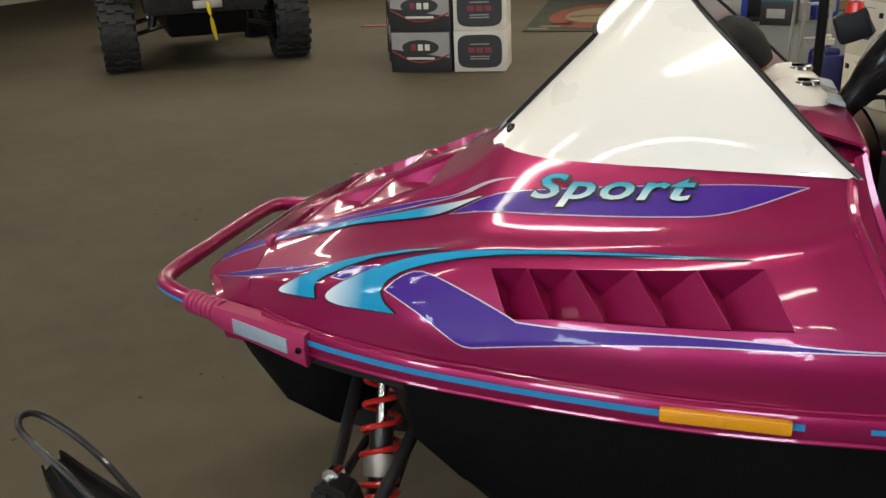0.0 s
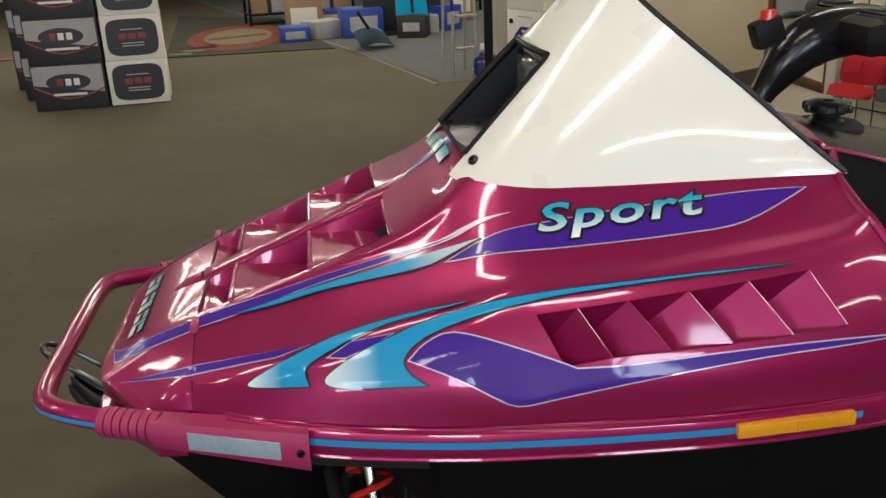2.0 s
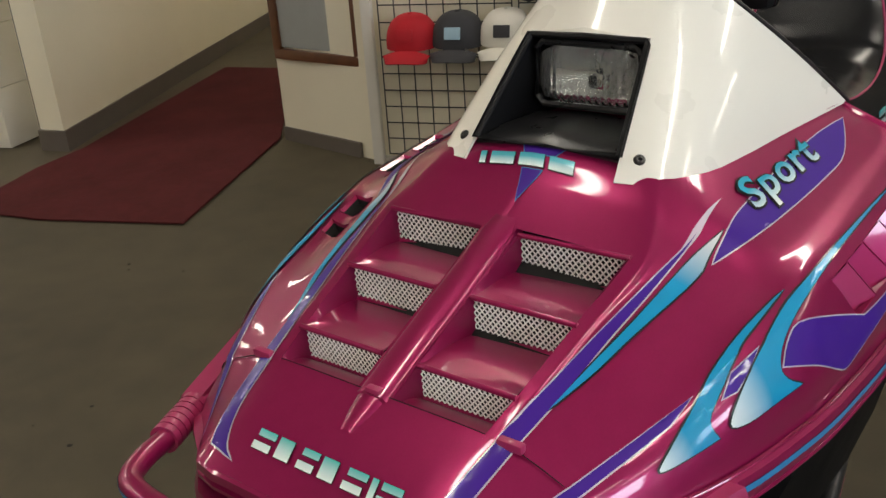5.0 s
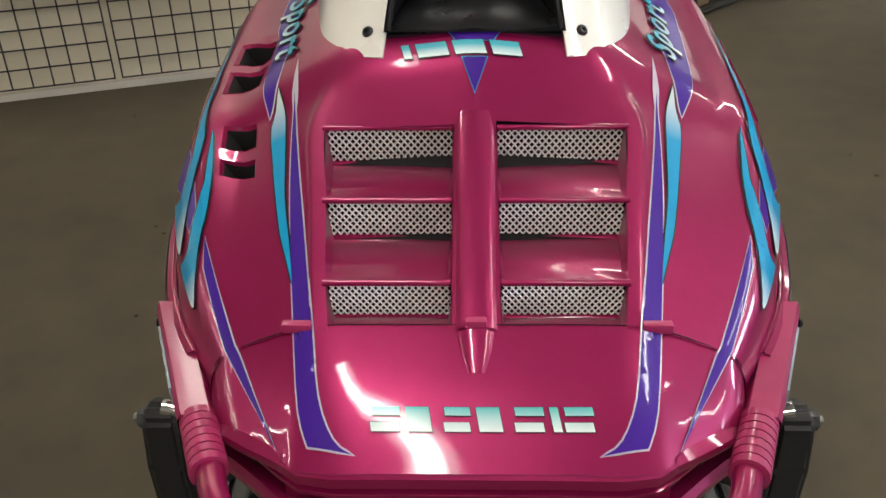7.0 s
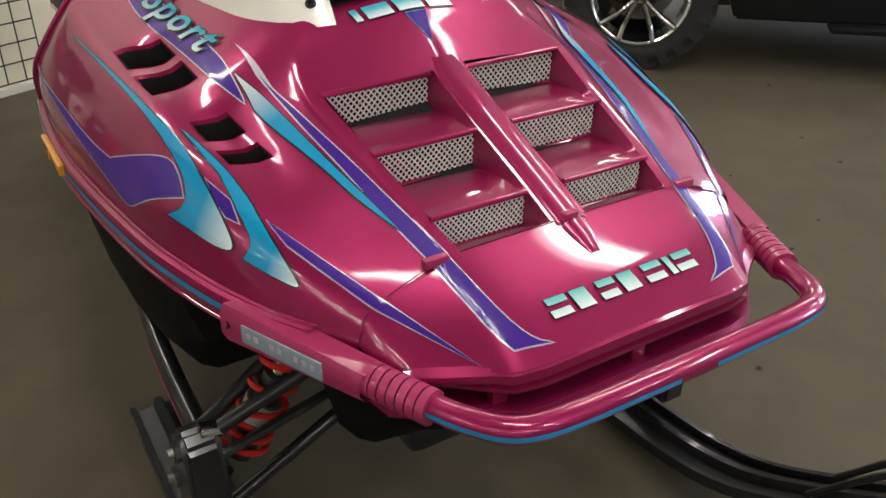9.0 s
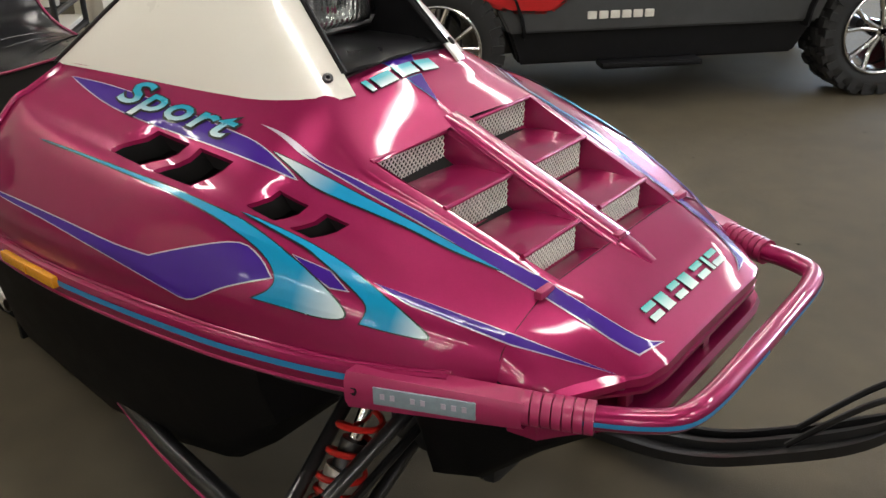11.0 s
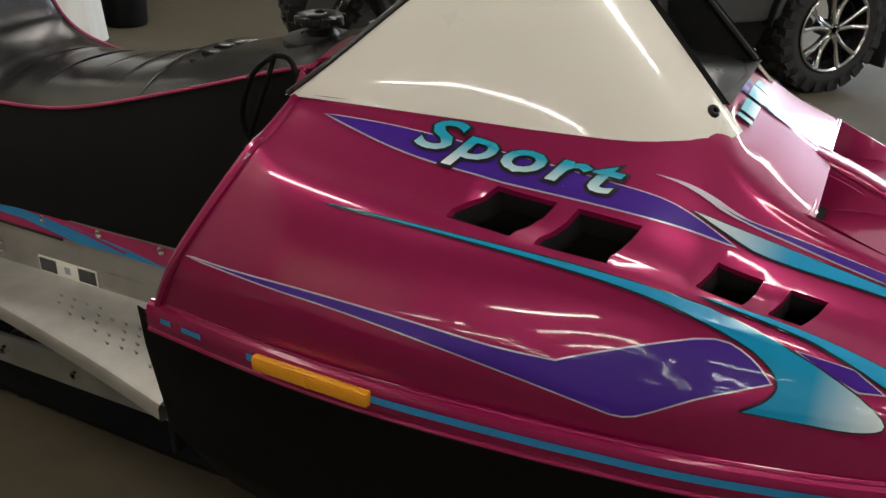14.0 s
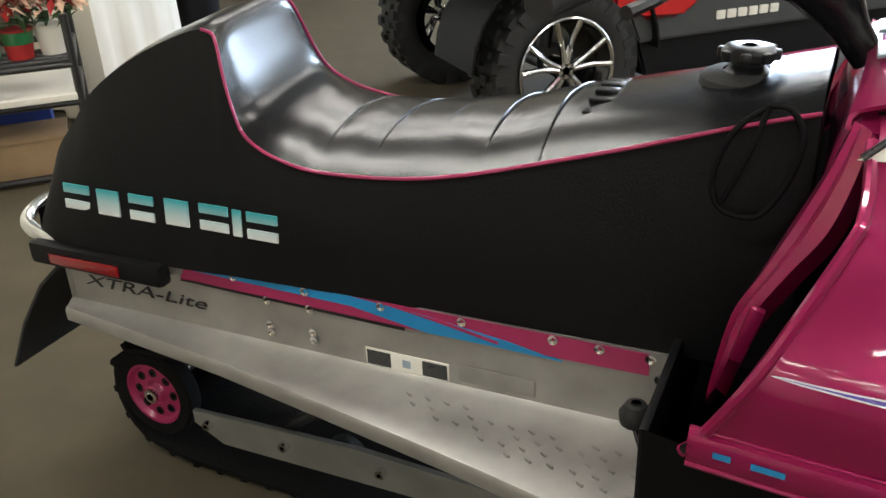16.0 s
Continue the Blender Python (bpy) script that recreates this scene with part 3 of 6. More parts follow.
G_B = [(1.306, .128), (1.292, .150), (1.25, .170), (1.165, .186), (1.03, .212), (.91, .235), (.775, .258), (.91, .245), (1.03, .229), (1.165, .207), (1.26, .190), (1.296, .176)]
for s in (1, -1):
    sticker("purple_name_band", soft(SPORT_B if s > 0 else SPORT_B[:6] + [(.74, .461), (.634, .465), (.486, .468), (.392, .478)], [0, 5]), 's', s, PURPLE, label="purple name band with silver edge", rim=SILVER)
    sticker("upper_flash", soft(A_B, [0, 1, 5]), 's', s, TEAL_A, .002, "grey and blue flash", INK, .0034)
    sticker("long_flash", soft(B_B, [0, 9], 4), 's', s, TEAL_B, .0026, "blue swoosh fading to white", INK, .0034)
    sticker("front_flash", soft(C_B, [0, 7], 4), 's', s, TEAL_C, .0026, "blue swoosh fading to white", INK, .0034)
    sticker("purple_flank_band", soft(D_B, [0, 5, 10, 14], 3), 's', s, PURPLE, .0014, "purple flank band with silver edge", SILVER)
    sticker("purple_chip", E_B, 's', s, PURPLE, .0014, rim=SILVER)
    sticker("purple_nose_dart", F_B, 's', s, PURPLE, .0014, "purple dart with silver edge", SILVER)
    sticker("purple_top_stripe", soft(G_B, [0, 6, 11], 3), 't', s, PURPLE, .0014, "purple stripe beside the grille", SILVER)
    sticker("silver_sliver", [(.70, .262), (.775, .252), (.86, .248), (.775, .262)], 't', s, SILVER, .0012)

# The word on the flanks: pale letters with a black outline.
for s in (1, -1):
    own = None
    for fat, material, lift, nm in ((.0014, fade("word_ink_" + ("left" if s > 0 else "right"), (.80, .85, .83), (.015, .33, .48), (0, -.6 * s, .8), .468, .506), .0042, "word"), (.0048, INK, .0025, "word_outline")):
        cu = bpy.data.curves.new("word", 'FONT')
        cu.body, cu.size, cu.shear, cu.offset, cu.space_character = "Sport", .078, .30, fat, 1.12
        cu.resolution_u = 3
        tmp = bpy.data.objects.new("word", cu)
        scene.collection.objects.link(tmp)
        me = bpy.data.meshes.new_from_object(tmp.evaluated_get(bpy.context.evaluated_depsgraph_get()))
        bpy.data.objects.remove(tmp)
        b2 = bmesh.new()
        b2.from_mesh(me)
        bpy.data.meshes.remove(me)
        if nm == "word":
            wide = max(v.co.x for v in b2.verts)
        for v in b2.verts:
            a, b = v.co.x / wide * (.242 if s > 0 else .258), v.co.y
            v.co = Vector(((.677 - a) if s > 0 else (.412 + a), b * .83 + (.478 if s > 0 else .487 - .010 * a / .255), 0))
        if s > 0:
            bmesh.ops.reverse_faces(b2, faces=b2.faces[:])
        if nm == "word":
            own = part(nm, lay(b2, 's', s, lift), material, hood, "blue to white lettering reading Sport", smooth=0)
        else:
            part(nm, lay(b2, 's', s, lift), material, own, smooth=0)

# Maker's marks as plain shapes: rounded frames and bars in their colours.
MARKN = fade("mark_ink_nose", (.80, .84, .82), (.03, .42, .42), (-1, 0, 0), -1.288, -1.262)
MARKH = fade("mark_ink_hood", (.70, .80, .80), (.01, .28, .40), (-1, 0, 0), -.776, -.752, mid=(.45, (.08, .42, .50)))


def slab(xa, xb, ya, yb, lean=0.0):
    return [(xa, ya), (xb, ya + lean * (xb - xa)), (xb, yb + lean * (xb - xa)), (xa, yb)]


y = -.112
for w in (.030, .034, .027, .034, .030, .009, .030):
    for xa, xb in ((1.262, 1.270), (1.2765, 1.285)) if w not in (.009, .034) else ((1.262, 1.285),):
        sticker("maker_mark", slab(xa, xb, y, y + w * (1 if w < .034 else .72), .2), 't', 1, MARKN, .0024, rim=INK, rim_w=.0012)
    y += w + .0065
y = -.104
for w in (.020, .052, .052, .050):
    sticker("model_mark", slab(.7575, .7755, y, y + w - .009, .35), 't', 1, MARKH, .003, rim=INK, rim_w=.0018)
    y += w
sticker("purple_wedge", [(.741, -.036), (.741, .036), (.757, .026), (.757, -.026)], 't', 1, PURPLE, .0012, rim=TEALB, rim_w=.002)
sticker("purple_wedge", [(.779, -.017), (.779, .017), (.828, 0)], 't', 1, PURPLE, .0012, rim=TEALB, rim_w=.002)

# ---- cowl with the headlamp ----
SB = [(0, .785, 0, .880), (.3, .772, .130, .871), (.36, .757, .166, .869), (.42, .729, .200, .868), (.55, .640, .236, .868), (.75, .445, .268, .873), (.9, .315, .294, .878), (1.0, .222, .310, .880)]
TP = [(0, .505, 0, 1.175), (.3, .495, .085, 1.150), (.42, .478, .125, 1.122), (.55, .440, .170, 1.080), (.75, .352, .235, .998), (.9, .276, .285, .925), (1.0, .226, .309, .882)]


def along(table, u):
    us = [r[0] for r in table]
    pts = smooth_path([r[1:] for r in table], 8)
    f = np.interp(u, us, np.arange(len(us))) * 8
    i = min(int(f), len(pts) - 2)
    return pts[i].lerp(pts[i + 1], f - i)


US = [0, .1, .2, .3] + [.3 + .7 * k / 22 for k in range(1, 23)]
NT = 20


def cowl_point(u, t, s):
    a, b = along(SB, u), along(TP, u)
    p = a.lerp(b, t)
    out = Vector((.35, min(p.y, .25) * 3.2, .25)) * .011 * math.sin(math.pi * t) * min(1, max(0, (u - .2) * 3)) * (1 - u) * 1.6
    p += out
    return Vector((p.x, p.y * s, p.z))


cb = bmesh.new()
for s in (1, -1):
    rows = [[cowl_point(u, k / NT, s) for u in US] for k in range(NT + 1)]
    from_grid(rows, bm=cb, skip=lambda i, j: j < 3 and i < 12)
bmesh.ops.remove_doubles(cb, verts=cb.verts[:], dist=1e-5)
cowl = part("windshield_cowl", thicken(cb, .004), WHITE, sled, "white gelcoat windshield cowl", smooth=45)
rimline = [cowl_point(u, 1, -1) for u in reversed(US)] + [cowl_point(u, 1, 1) for u in US[1:]]
part("cowl_trim", tube(rimline, .0042, 8, 1), BLACKG, cowl, "black rubber edge trim")
for s in (1, -1):
    c = cowl_point(.34, .10, s)
    n = ((cowl_point(.42, .10, s) - c).cross(cowl_point(.34, .2, s) - c) * s).normalized()
    n = n if n.x > 0 else -n
    q = n.to_track_quat('Z', 'Y').to_matrix().to_4x4()
    sc = lathe([(0, .0045), (.006, .0045), (.0085, .002), (.009, -.004)], 14)
    bmesh.ops.transform(sc, matrix=Matrix.Translation(c) @ q, verts=sc.verts[:])
    part("cowl_screw", sc, BLACKG, cowl, "black round screw")

left_edge = [cowl_point(.3, max(.10, k / NT), 1) + Vector((-.001, -.002, 0)) for k in range(2, 13)]
right_edge = [Vector((p.x, -p.y, p.z)) for p in reversed(left_edge)]
bow = [cowl_point(u, 12 / NT, 1) for u in (.3, .2, .1, 0)] + [cowl_point(u, 12 / NT, -1) for u in (.1, .2, .3)]
brow = [Vector((p.x + .003 * (k not in (0, 6)), p.y, bow[0].z + .25 * (p.z - bow[0].z))) for k, p in enumerate(bow)]
part("lamp_hood_fillet", from_grid([bow, brow]), WHITE, cowl)
part("lamp_opening_rim", tube(left_edge[:-1] + [left_edge[-1].lerp(left_edge[-2], .35), brow[0].lerp(brow[1], .15)] + brow[1:-1] + [brow[6].lerp(brow[5], .15), right_edge[0].lerp(right_edge[1], .35)] + right_edge[1:], .0055, 8, 1), BLACKP, cowl, "black moulded rim of the lamp opening")
roof = [Vector((.56, p.y * .8, 1.04)) for p in brow]
part("recess_roof", from_grid([brow, roof]), BLACKP, cowl)

# Lamp recess: a black box let into the cowl, the lamp at its back.
front = [cowl_point(.3, k / NT, 1) for k in range(2, 13)]
ring0 = [Vector((p.x, p.y, p.z)) for p in front] + [Vector((p.x, -p.y, p.z)) for p in reversed(front)]
top_front, bot_front = front[-1], front[0]
back = []
for p in ring0:
    t = (p.z - bot_front.z) / (top_front.z - bot_front.z)
    back.append(Vector((.548, math.copysign(.100, p.y), .905 + .135 * t)))
mid = [a.lerp(b, .08) for a, b in zip(ring0, back)]
rb = from_grid([[p + (p - Vector((.62, 0, .97))).normalized() * .004 + Vector((.004, 0, .003)) for p in ring0], mid, back], close=True)
rb.faces.new([rb.verts.new(p) for p in back])
recess = part("lamp_recess", rb, BLACKP, cowl, "black moulded lamp recess", smooth=30)
rows = []
for x in np.linspace(.592, .743, 13):
    half = .098 + .030 * (x - .592) / .16
    z = np.interp(x, [.58, .66, .70, .72, .74, .76], [.910, .910, .908, .905, .899, .888])
    rows.append([Vector((x, half * v, z - .085 * abs(half * v) + .006)) for v in np.linspace(-1, 1, 11)])
part("recess_floor", thicken(from_grid(rows), .004), BLACKG, recess, smooth=40)


def panel_grid(x, y0, y1, z0, z1, bulge, n=14, cut=.018):
    rows = []
    for i in range(n + 1):
        row = []
        for j in range(n + 1):
            u, v = j / n * 2 - 1, i / n * 2 - 1
            k = (max(abs(u), abs(v)) ** 8)
            yy, zz = (y0 + y1) / 2 + u * (y1 - y0) / 2, (z0 + z1) / 2 + v * (z1 - z0) / 2
            r = (u * u) ** 4 * (v * v) ** 4
            yy -= u * r * cut
            zz -= v * r * cut
            row.append(Vector((x + bulge * (1 - .5 * u * u) * (1 - .5 * v * v) - k * .012, yy, zz)))
        rows.append(row)
    return from_grid(rows)


GLASS = mat("ribbed_lamp_glass", (.86, .89, .90), .06, coat=0.6, var=.02)
gp = GLASS.node_tree.nodes["Principled BSDF"]
gp.inputs["Transmission Weight"].default_value, gp.inputs["IOR"].default_value = .92, 1.14
wv = GLASS.node_tree.nodes.new("ShaderNodeTexWave")
wv.bands_direction = 'Y'
wv.inputs["Scale"].default_value, wv.inputs["Distortion"].default_value = 26, 1.5
gb_ = GLASS.node_tree.nodes.new("ShaderNodeBump")
gb_.inputs["Strength"].default_value, gb_.inputs["Distance"].default_value = .9, .004
gtc = GLASS.node_tree.nodes.new("ShaderNodeTexCoord")
GLASS.node_tree.links.new(gtc.outputs["Object"], wv.inputs["Vector"])
GLASS.node_tree.links.new(wv.outputs[1], gb_.inputs["Height"])
GLASS.node_tree.links.new(gb_.outputs[0], gp.inputs["Normal"])
REFLECT = mat("aluminised_reflector", (.90, .90, .88), .20, metal=.85, var=.10, scale=40, bump=.6, bump_scale=30)
lamp = part("headlamp", panel_grid(.612, -.087, .087, .932, 1.024, .012), GLASS, cowl, "rectangular ribbed glass headlamp", smooth=60)
part("lamp_reflector", panel_grid(.604, -.085, .085, .934, 1.022, -.046), REFLECT, lamp, "bright lamp reflector")
part("lamp_bulb", lathe([(0, .020), (.014, .018), (.020, .0), (.022, -.008)], 16, 'X', (.584, .012, .972)), CHROME, lamp)
part("lamp_frame", tube([(.606, y, z) for y, z in ((-.092, .94), (-.092, 1.018), (-.082, 1.029), (.082, 1.029), (.092, 1.018), (.092, .94), (.082, .927), (-.082, .927), (-.092, .94))], .006, 6, 1), BLACKG, lamp)

# ---- bumper, grips ----
bt = [(1.10, -.355, .588), (1.20, -.318, .590), (1.285, -.288, .592), (1.345, -.265, .598), (1.385, -.235, .602), (1.398, -.18, .603), (1.400, -.08, .603), (1.400, .08, .603), (1.398, .18, .603), (1.385, .235, .602), (1.345, .265, .598), (1.285, .288, .592), (1.20, .318, .590), (1.10, .355, .588)]
bumper = part("front_bumper", tube(bt, .0158, 14, 6), PINK, sled, "magenta tubular front bumper with blue stripe")
sp = smooth_path(bt[2:12], 6)
strip = []
for i, p in enumerate(sp):
    tan = sp[min(i + 1, len(sp) - 1)] - sp[max(i - 1, 0)]
    out = Vector((tan.y, -tan.x, 0)).normalized()
    strip.append([p + (out * math.cos(a) + Vector((0, 0, math.sin(a)))) * .0163 for a in (-.24, -.02, .20)])
half_n = len(strip) // 2
part("blue_stripe", from_grid(strip[:half_n]), BLUE, bumper, "blue pinstripe")
part("blue_stripe", from_grid(strip[half_n + 1:]), BLUE, bumper, "blue pinstripe")
for s in (1, -1):
    rows = []
    for k in range(13):
        t = k / 12
        x = 1.225 - .215 * t
        yc = .3164 + .0876 * t
        hgt = .019 + .009 * t
        wdt = .017
        sec = [(wdt, -hgt), (wdt + .006, -hgt * .5), (wdt + .006, hgt * .5), (wdt, hgt), (-wdt, hgt), (-wdt, -hgt)]
        rows.append([Vector((x, (yc + a) * s, .590 + b)) for a, b in sec])
    gb3 = from_grid(rows, close=True)
    gb3.faces.new(gb3.verts[-6:])
    grip = part("bumper_grip", gb3, PINKM, sled, "moulded magenta bumper end block", smooth=35)
    for k in range(7):
        x = 1.292 - .0122 * k
        yc = .290 + .112 * (1.285 - x) / .275
        dv = Vector((-.275, .112 * s, 0)).normalized()
        c = Vector((x, yc * s, .592))
        part("grip_rib", tube([c - dv * .0055, c - dv * .003, c + dv * .003, c + dv * .0055], .0218, 14, 1), PINKM, grip)
    rot = Matrix.Rotation(-s * math.atan2(.112, .275), 3, 'Z')
    lx = 1.11
    ly = .292 + .112 * (1.285 - lx) / .275
    part("grip_label", cube(lx, (ly + .0238) * s, .591, .135, .003, .026, .001, rot), GREYS, grip, "worn grey-blue label strip")
    for k in range(9):
        xx = lx + .05 - .0125 * k
        yy = .292 + .112 * (1.285 - xx) / .275
        if k not in (3, 6) and s < 0:
            part("label_bar", cube(xx, (yy + .0256) * s, .592, .006, .0008, .008, 0, rot), SILVER, grip)
    part("grip_screw", lathe([(0, .003), (.005, .003), (.006, 0)], 10, 'Y', (1.022, .424 * s, .592)), BLACKP, grip)

# ---- belly pan, front suspension, skis ----
pan = bmesh.new()
prof = [(1.26, .56, .24, .50), (1.20, .53, .29, .47), (1.12, .50, .32, .40), (1.04, .47, .31, .36), (.98, .47, .27, .40), (.94, .50, .24, .50)]
rows = []
for x, zt, w, zb in prof:
    rows.append([Vector((x, y * w, z)) for y, z in ((-1.05, .588), (-1, zt), (-.93, zb + .02), (-.85, zb), (.85, zb), (.93, zb + .02), (1, zt), (1.05, .588))])
from_grid(rows, bm=pan)
part("nose_pan", pan, PANP, sled, "black nose pan under the hood", smooth=40)
pan = bmesh.new()
rows = []
for x, w, zb, wb in ((.90, .34, .50, .30), (.84, .435, .44, .36), (.76, .450, .34, .38), (.66, .462, .26, .38), (.50, .478, .22, .38), (.30, .478, .20, .38), (.12, .462, .22, .37), (.05, .446, .24, .36)):
    rows.append([Vector((x, y, z)) for y, z in ((-w, .588), (-w + .005, .52), (-(w + wb) / 2 - .01, (zb + .5) / 2 - .02), (-wb, zb + .02), (-wb + .03, zb), (wb - .03, zb), (wb, zb + .02), ((w + wb) / 2 + .01, (zb + .5) / 2 - .02), (w - .005, .52), (w, .588))])
from_grid(rows, bm=pan)
part("belly_pan", pan, PANP, sled, "black plastic belly pan", smooth=40)
part("bulkhead", cube(.98, 0, .42, .22, .40, .22, .02), BLACKG, sled)


def coil(a, b, r, wire, turns, n=16):
    a, b = Vector(a), Vector(b)
    d = (b - a)
    z = d.normalized()
    x = z.cross(Vector((0, 1, 0))).normalized()
    y = z.cross(x)
    pts = []
    for k in range(int(turns * n) + 1):
        t = k / (turns * n)
        ang = 2 * math.pi * k / n
        pts.append(a + d * t + (x * math.cos(ang) + y * math.sin(ang)) * r * (1 - .12 * (1 - t)))
    return tube(pts, wire, 7, 1)


RODC = mat("dull_zinc_bolt", (.30, .29, .27), .35, metal=.9, var=.3, scale=60)
for s in (1, -1):
    top, bot = Vector((.935, .275 * s, .52)), Vector((.915, .405 * s, .285))
    shock = part("shock_absorber", tube([top, top.lerp(bot, .55)], .011, 12, 1), CHROME, sled, "shock absorber with red coil spring")
    part("shock_body", tube([top.lerp(bot, .45), bot], .021, 12, 1), STEELB, shock)
    part("shock_collar", tube([top.lerp(bot, .62), top.lerp(bot, .76)], .030, 12, 1), ALU, shock)
    part("coil_spring", coil(top.lerp(bot, .02), top.lerp(bot, .74), .034, .0052, 4.6), REDP, shock, "red coil spring")
    part("coil_spring", coil(top.lerp(bot, .75), top.lerp(bot, .94), .034, .0056, 2.5), REDP, shock, "red coil spring")
    for pa, pb in (((1.00, .20 * s, .50), (.965, .455 * s, .385)), ((.85, .22 * s, .46), (.895, .455 * s, .34)), ((.92, .15 * s, .34), (.93, .45 * s, .20))):
        part("radius_rod", tube([pa, pb], .0115, 10, 1), STEELB, sled, "black steel radius rod")
    part("trailing_arm", tube([(.24, .385 * s, .36), (.55, .425 * s, .285), (.86, .425 * s, .205)], [.016, .018, .022], 10, 4), STEELB, sled, "black trailing arm with pink edge")
    part("arm_decal", tube([(.30, .400 * s, .338), (.55, .436 * s, .272), (.80, .438 * s, .205)], .007, 8, 4), PINKM, sled)
    sb_ = prism([(.895, .05), (.985, .05), (.995, .30), (.990, .385), (.965, .402), (.925, .385), (.900, .30)], .445 * s if s > 0 else -.500, .500 if s > 0 else -.445, bevel=.008)
    spin = part("spindle", sb_, STEELB, sled, "black ski spindle")
    for bx_, bz_ in ((.965, .375), (.93, .30)):
        part("spindle_bolt", tube([(bx_, .495 * s, bz_), (bx_, .516 * s, bz_)], .007, 10, 1), RODC, spin)
        part("spindle_nut", tube([(bx_, .498 * s, bz_), (bx_, .508 * s, bz_)], .016, 6, 1), STEELB, spin)
    part("tie_rod", tube([(.95, .12 * s, .40), (.975, .46 * s, .345)], .008, 8, 1), STEELB, sled)
    part("rod_end", tube([(.965, .44 * s, .388), (.965, .47 * s, .395)], .014, 10, 1), CHROME, spin)
    # ski: a channel that turns up at the tip, with keel and hand loop
    sp_ = smooth_path([(.42, 0, .030), (.60, 0, .001), (.95, 0, -.003), (1.18, 0, .032), (1.36, 0, .125), (1.50, 0, .22), (1.555, 0, .285)], 5)
    rows = []
    for i, p in enumerate(sp_):
        t = i / (len(sp_) - 1)
        w = .058 * (1 - max(0, t - .78) * 2.4)
        rows.append([Vector((p.x, .425 * s + a, p.z + b)) for a, b in ((-w, .024), (-w, 0), (-w * .45, .0), (-w * .3, -.010 + .01 * t), (w * .3, -.010 + .01 * t), (w * .45, 0), (w, 0), (w, .024), (w * .8, .024), (w * .8, .008), (w * .2, .012), (w * .12, .03), (-w * .12, .03), (-w * .2, .012), (-w * .8, .008), (-w * .8, .024))])
    ski = part("ski", from_grid(rows, close=True), STEELB, sled, "black steel ski with turned-up tip", smooth=35)
    part("ski_loop", tube([(1.36, (.425 - .035) * s, .155), (1.48, (.425 - .038) * s, .30), (1.575, (.425 - .03) * s, .375), (1.60, .425 * s, .392), (1.575, (.425 + .03) * s, .375), (1.48, (.425 + .038) * s, .30), (1.36, (.425 + .035) * s, .155)], .0065, 8, 6), STEELB, ski, "black rod hand loop")
    for k in range(4):
        part("ski_rib", cube(.70 + .13 * k, .425 * s, .030, .10, .012, .012, .003), STEELB, ski)

# ---- dash and handlebar ----
DASH = [(.178, .780, .262), (.190, .850, .256), (.198, .872, .250), (.206, .880, .246), (.232, .883, .242), (.238, .886, .240), (.238, .903, .236), (.214, .905, .232), (.206, .909, .230), (.207, .921, .226), (.216, .929, .222), (.27, .942, .212), (.34, .952, .195), (.44, .975, .165)]
rows = []
for x, z, w in DASH:
    rows.append([Vector((x + .012 * (1 - y * y), y * w, z - (abs(y) ** 4) * .022)) for y in np.linspace(-1, 1, 13)])
dash_ob = part("dash", thicken(from_grid(rows), .005), PINK, sled, "stepped magenta dash behind the cowl", smooth=35)
for y in (-.135, .135):
    part("dash_slot", cube(.243, y, .891, .012, .135, .014, .002), DARK, dash_ob, "dark glove slot")
    part("dash_label", cube(.213, y * 1.02, .871, .004, .075, .020, .001, Matrix.Rotation(radians(24), 3, 'Y')), GREYS, dash_ob, "silver label plate")
    for k in range(3):
        part("label_bar", cube(.2105, y * 1.02 - .022 + .022 * k, .871, .003, .010, .013, .0005, Matrix.Rotation(radians(24), 3, 'Y')), DASHB, dash_ob)
    # domed gauge pod; its white colour stands in for glare on the gauge
    rws = []
    for i in range(7):
        a = i / 6 * math.pi / 2
        rws.append([Vector((.298 + .050 * math.cos(t) * math.cos(a), y * .52 + .058 * math.sin(t) * math.cos(a), .940 + .030 * math.sin(a) + .004 * math.cos(t))) for t in np.linspace(0, 2 * math.pi, 25)[:-1]])
    pod = part("gauge_pod", from_grid(rws, close=True), WHITE, dash_ob, "domed gauge pod, white for the glare on it", smooth=70)
    part("gauge_face", lathe([(0, .006), (.024, .005), (.027, 0)], 20, 'Z', (.290, y * .52, .964)), DASHB, pod, "dark round gauge face")
    part("gauge_plate", cube(.243, y * .50, .940, .030, .075, .004, .001, Matrix.Rotation(radians(-14), 3, 'Y')), GREYS, dash_ob, "silver instrument plate")
part("kill_switch", cube(.214, .098, .871, .008, .018, .018, .003), REDP, dash_ob, "red switch")
part("dash_clip", cube(.345, -.145, .955, .022, .018, .022, .003), AMBER, dash_ob, "yellow plastic clip")
part("wire_loom", tube([(.44, -.06, .99), (.40, -.09, 1.02), (.37, -.105, 1.00), (.345, -.12, .965)], [.022, .030, .030, .022], 12, 5), RUBBER, dash_ob, "black wrapped wire loom")
bar = part("steering_post", tube([(.222, 0, .905), (.195, 0, .945), (.165, 0, .985), (.125, 0, 1.02), (.065, 0, 1.035), (-.02, 0, 1.035)], [.018, .022, .034, .042, .040, .034], 16, 5, flat=1.1), VINYL, sled, "padded black steering post")
part("bar_pad", cube(.02, 0, 1.038, .15, .24, .060, .026, Matrix.Rotation(radians(4), 3, 'Y')), VINYLS, bar, "black foam bar pad")
part("pad_strap", cube(.045, 0, 1.039, .030, .247, .066, .018, Matrix.Rotation(radians(4), 3, 'Y')), VINYL, bar)
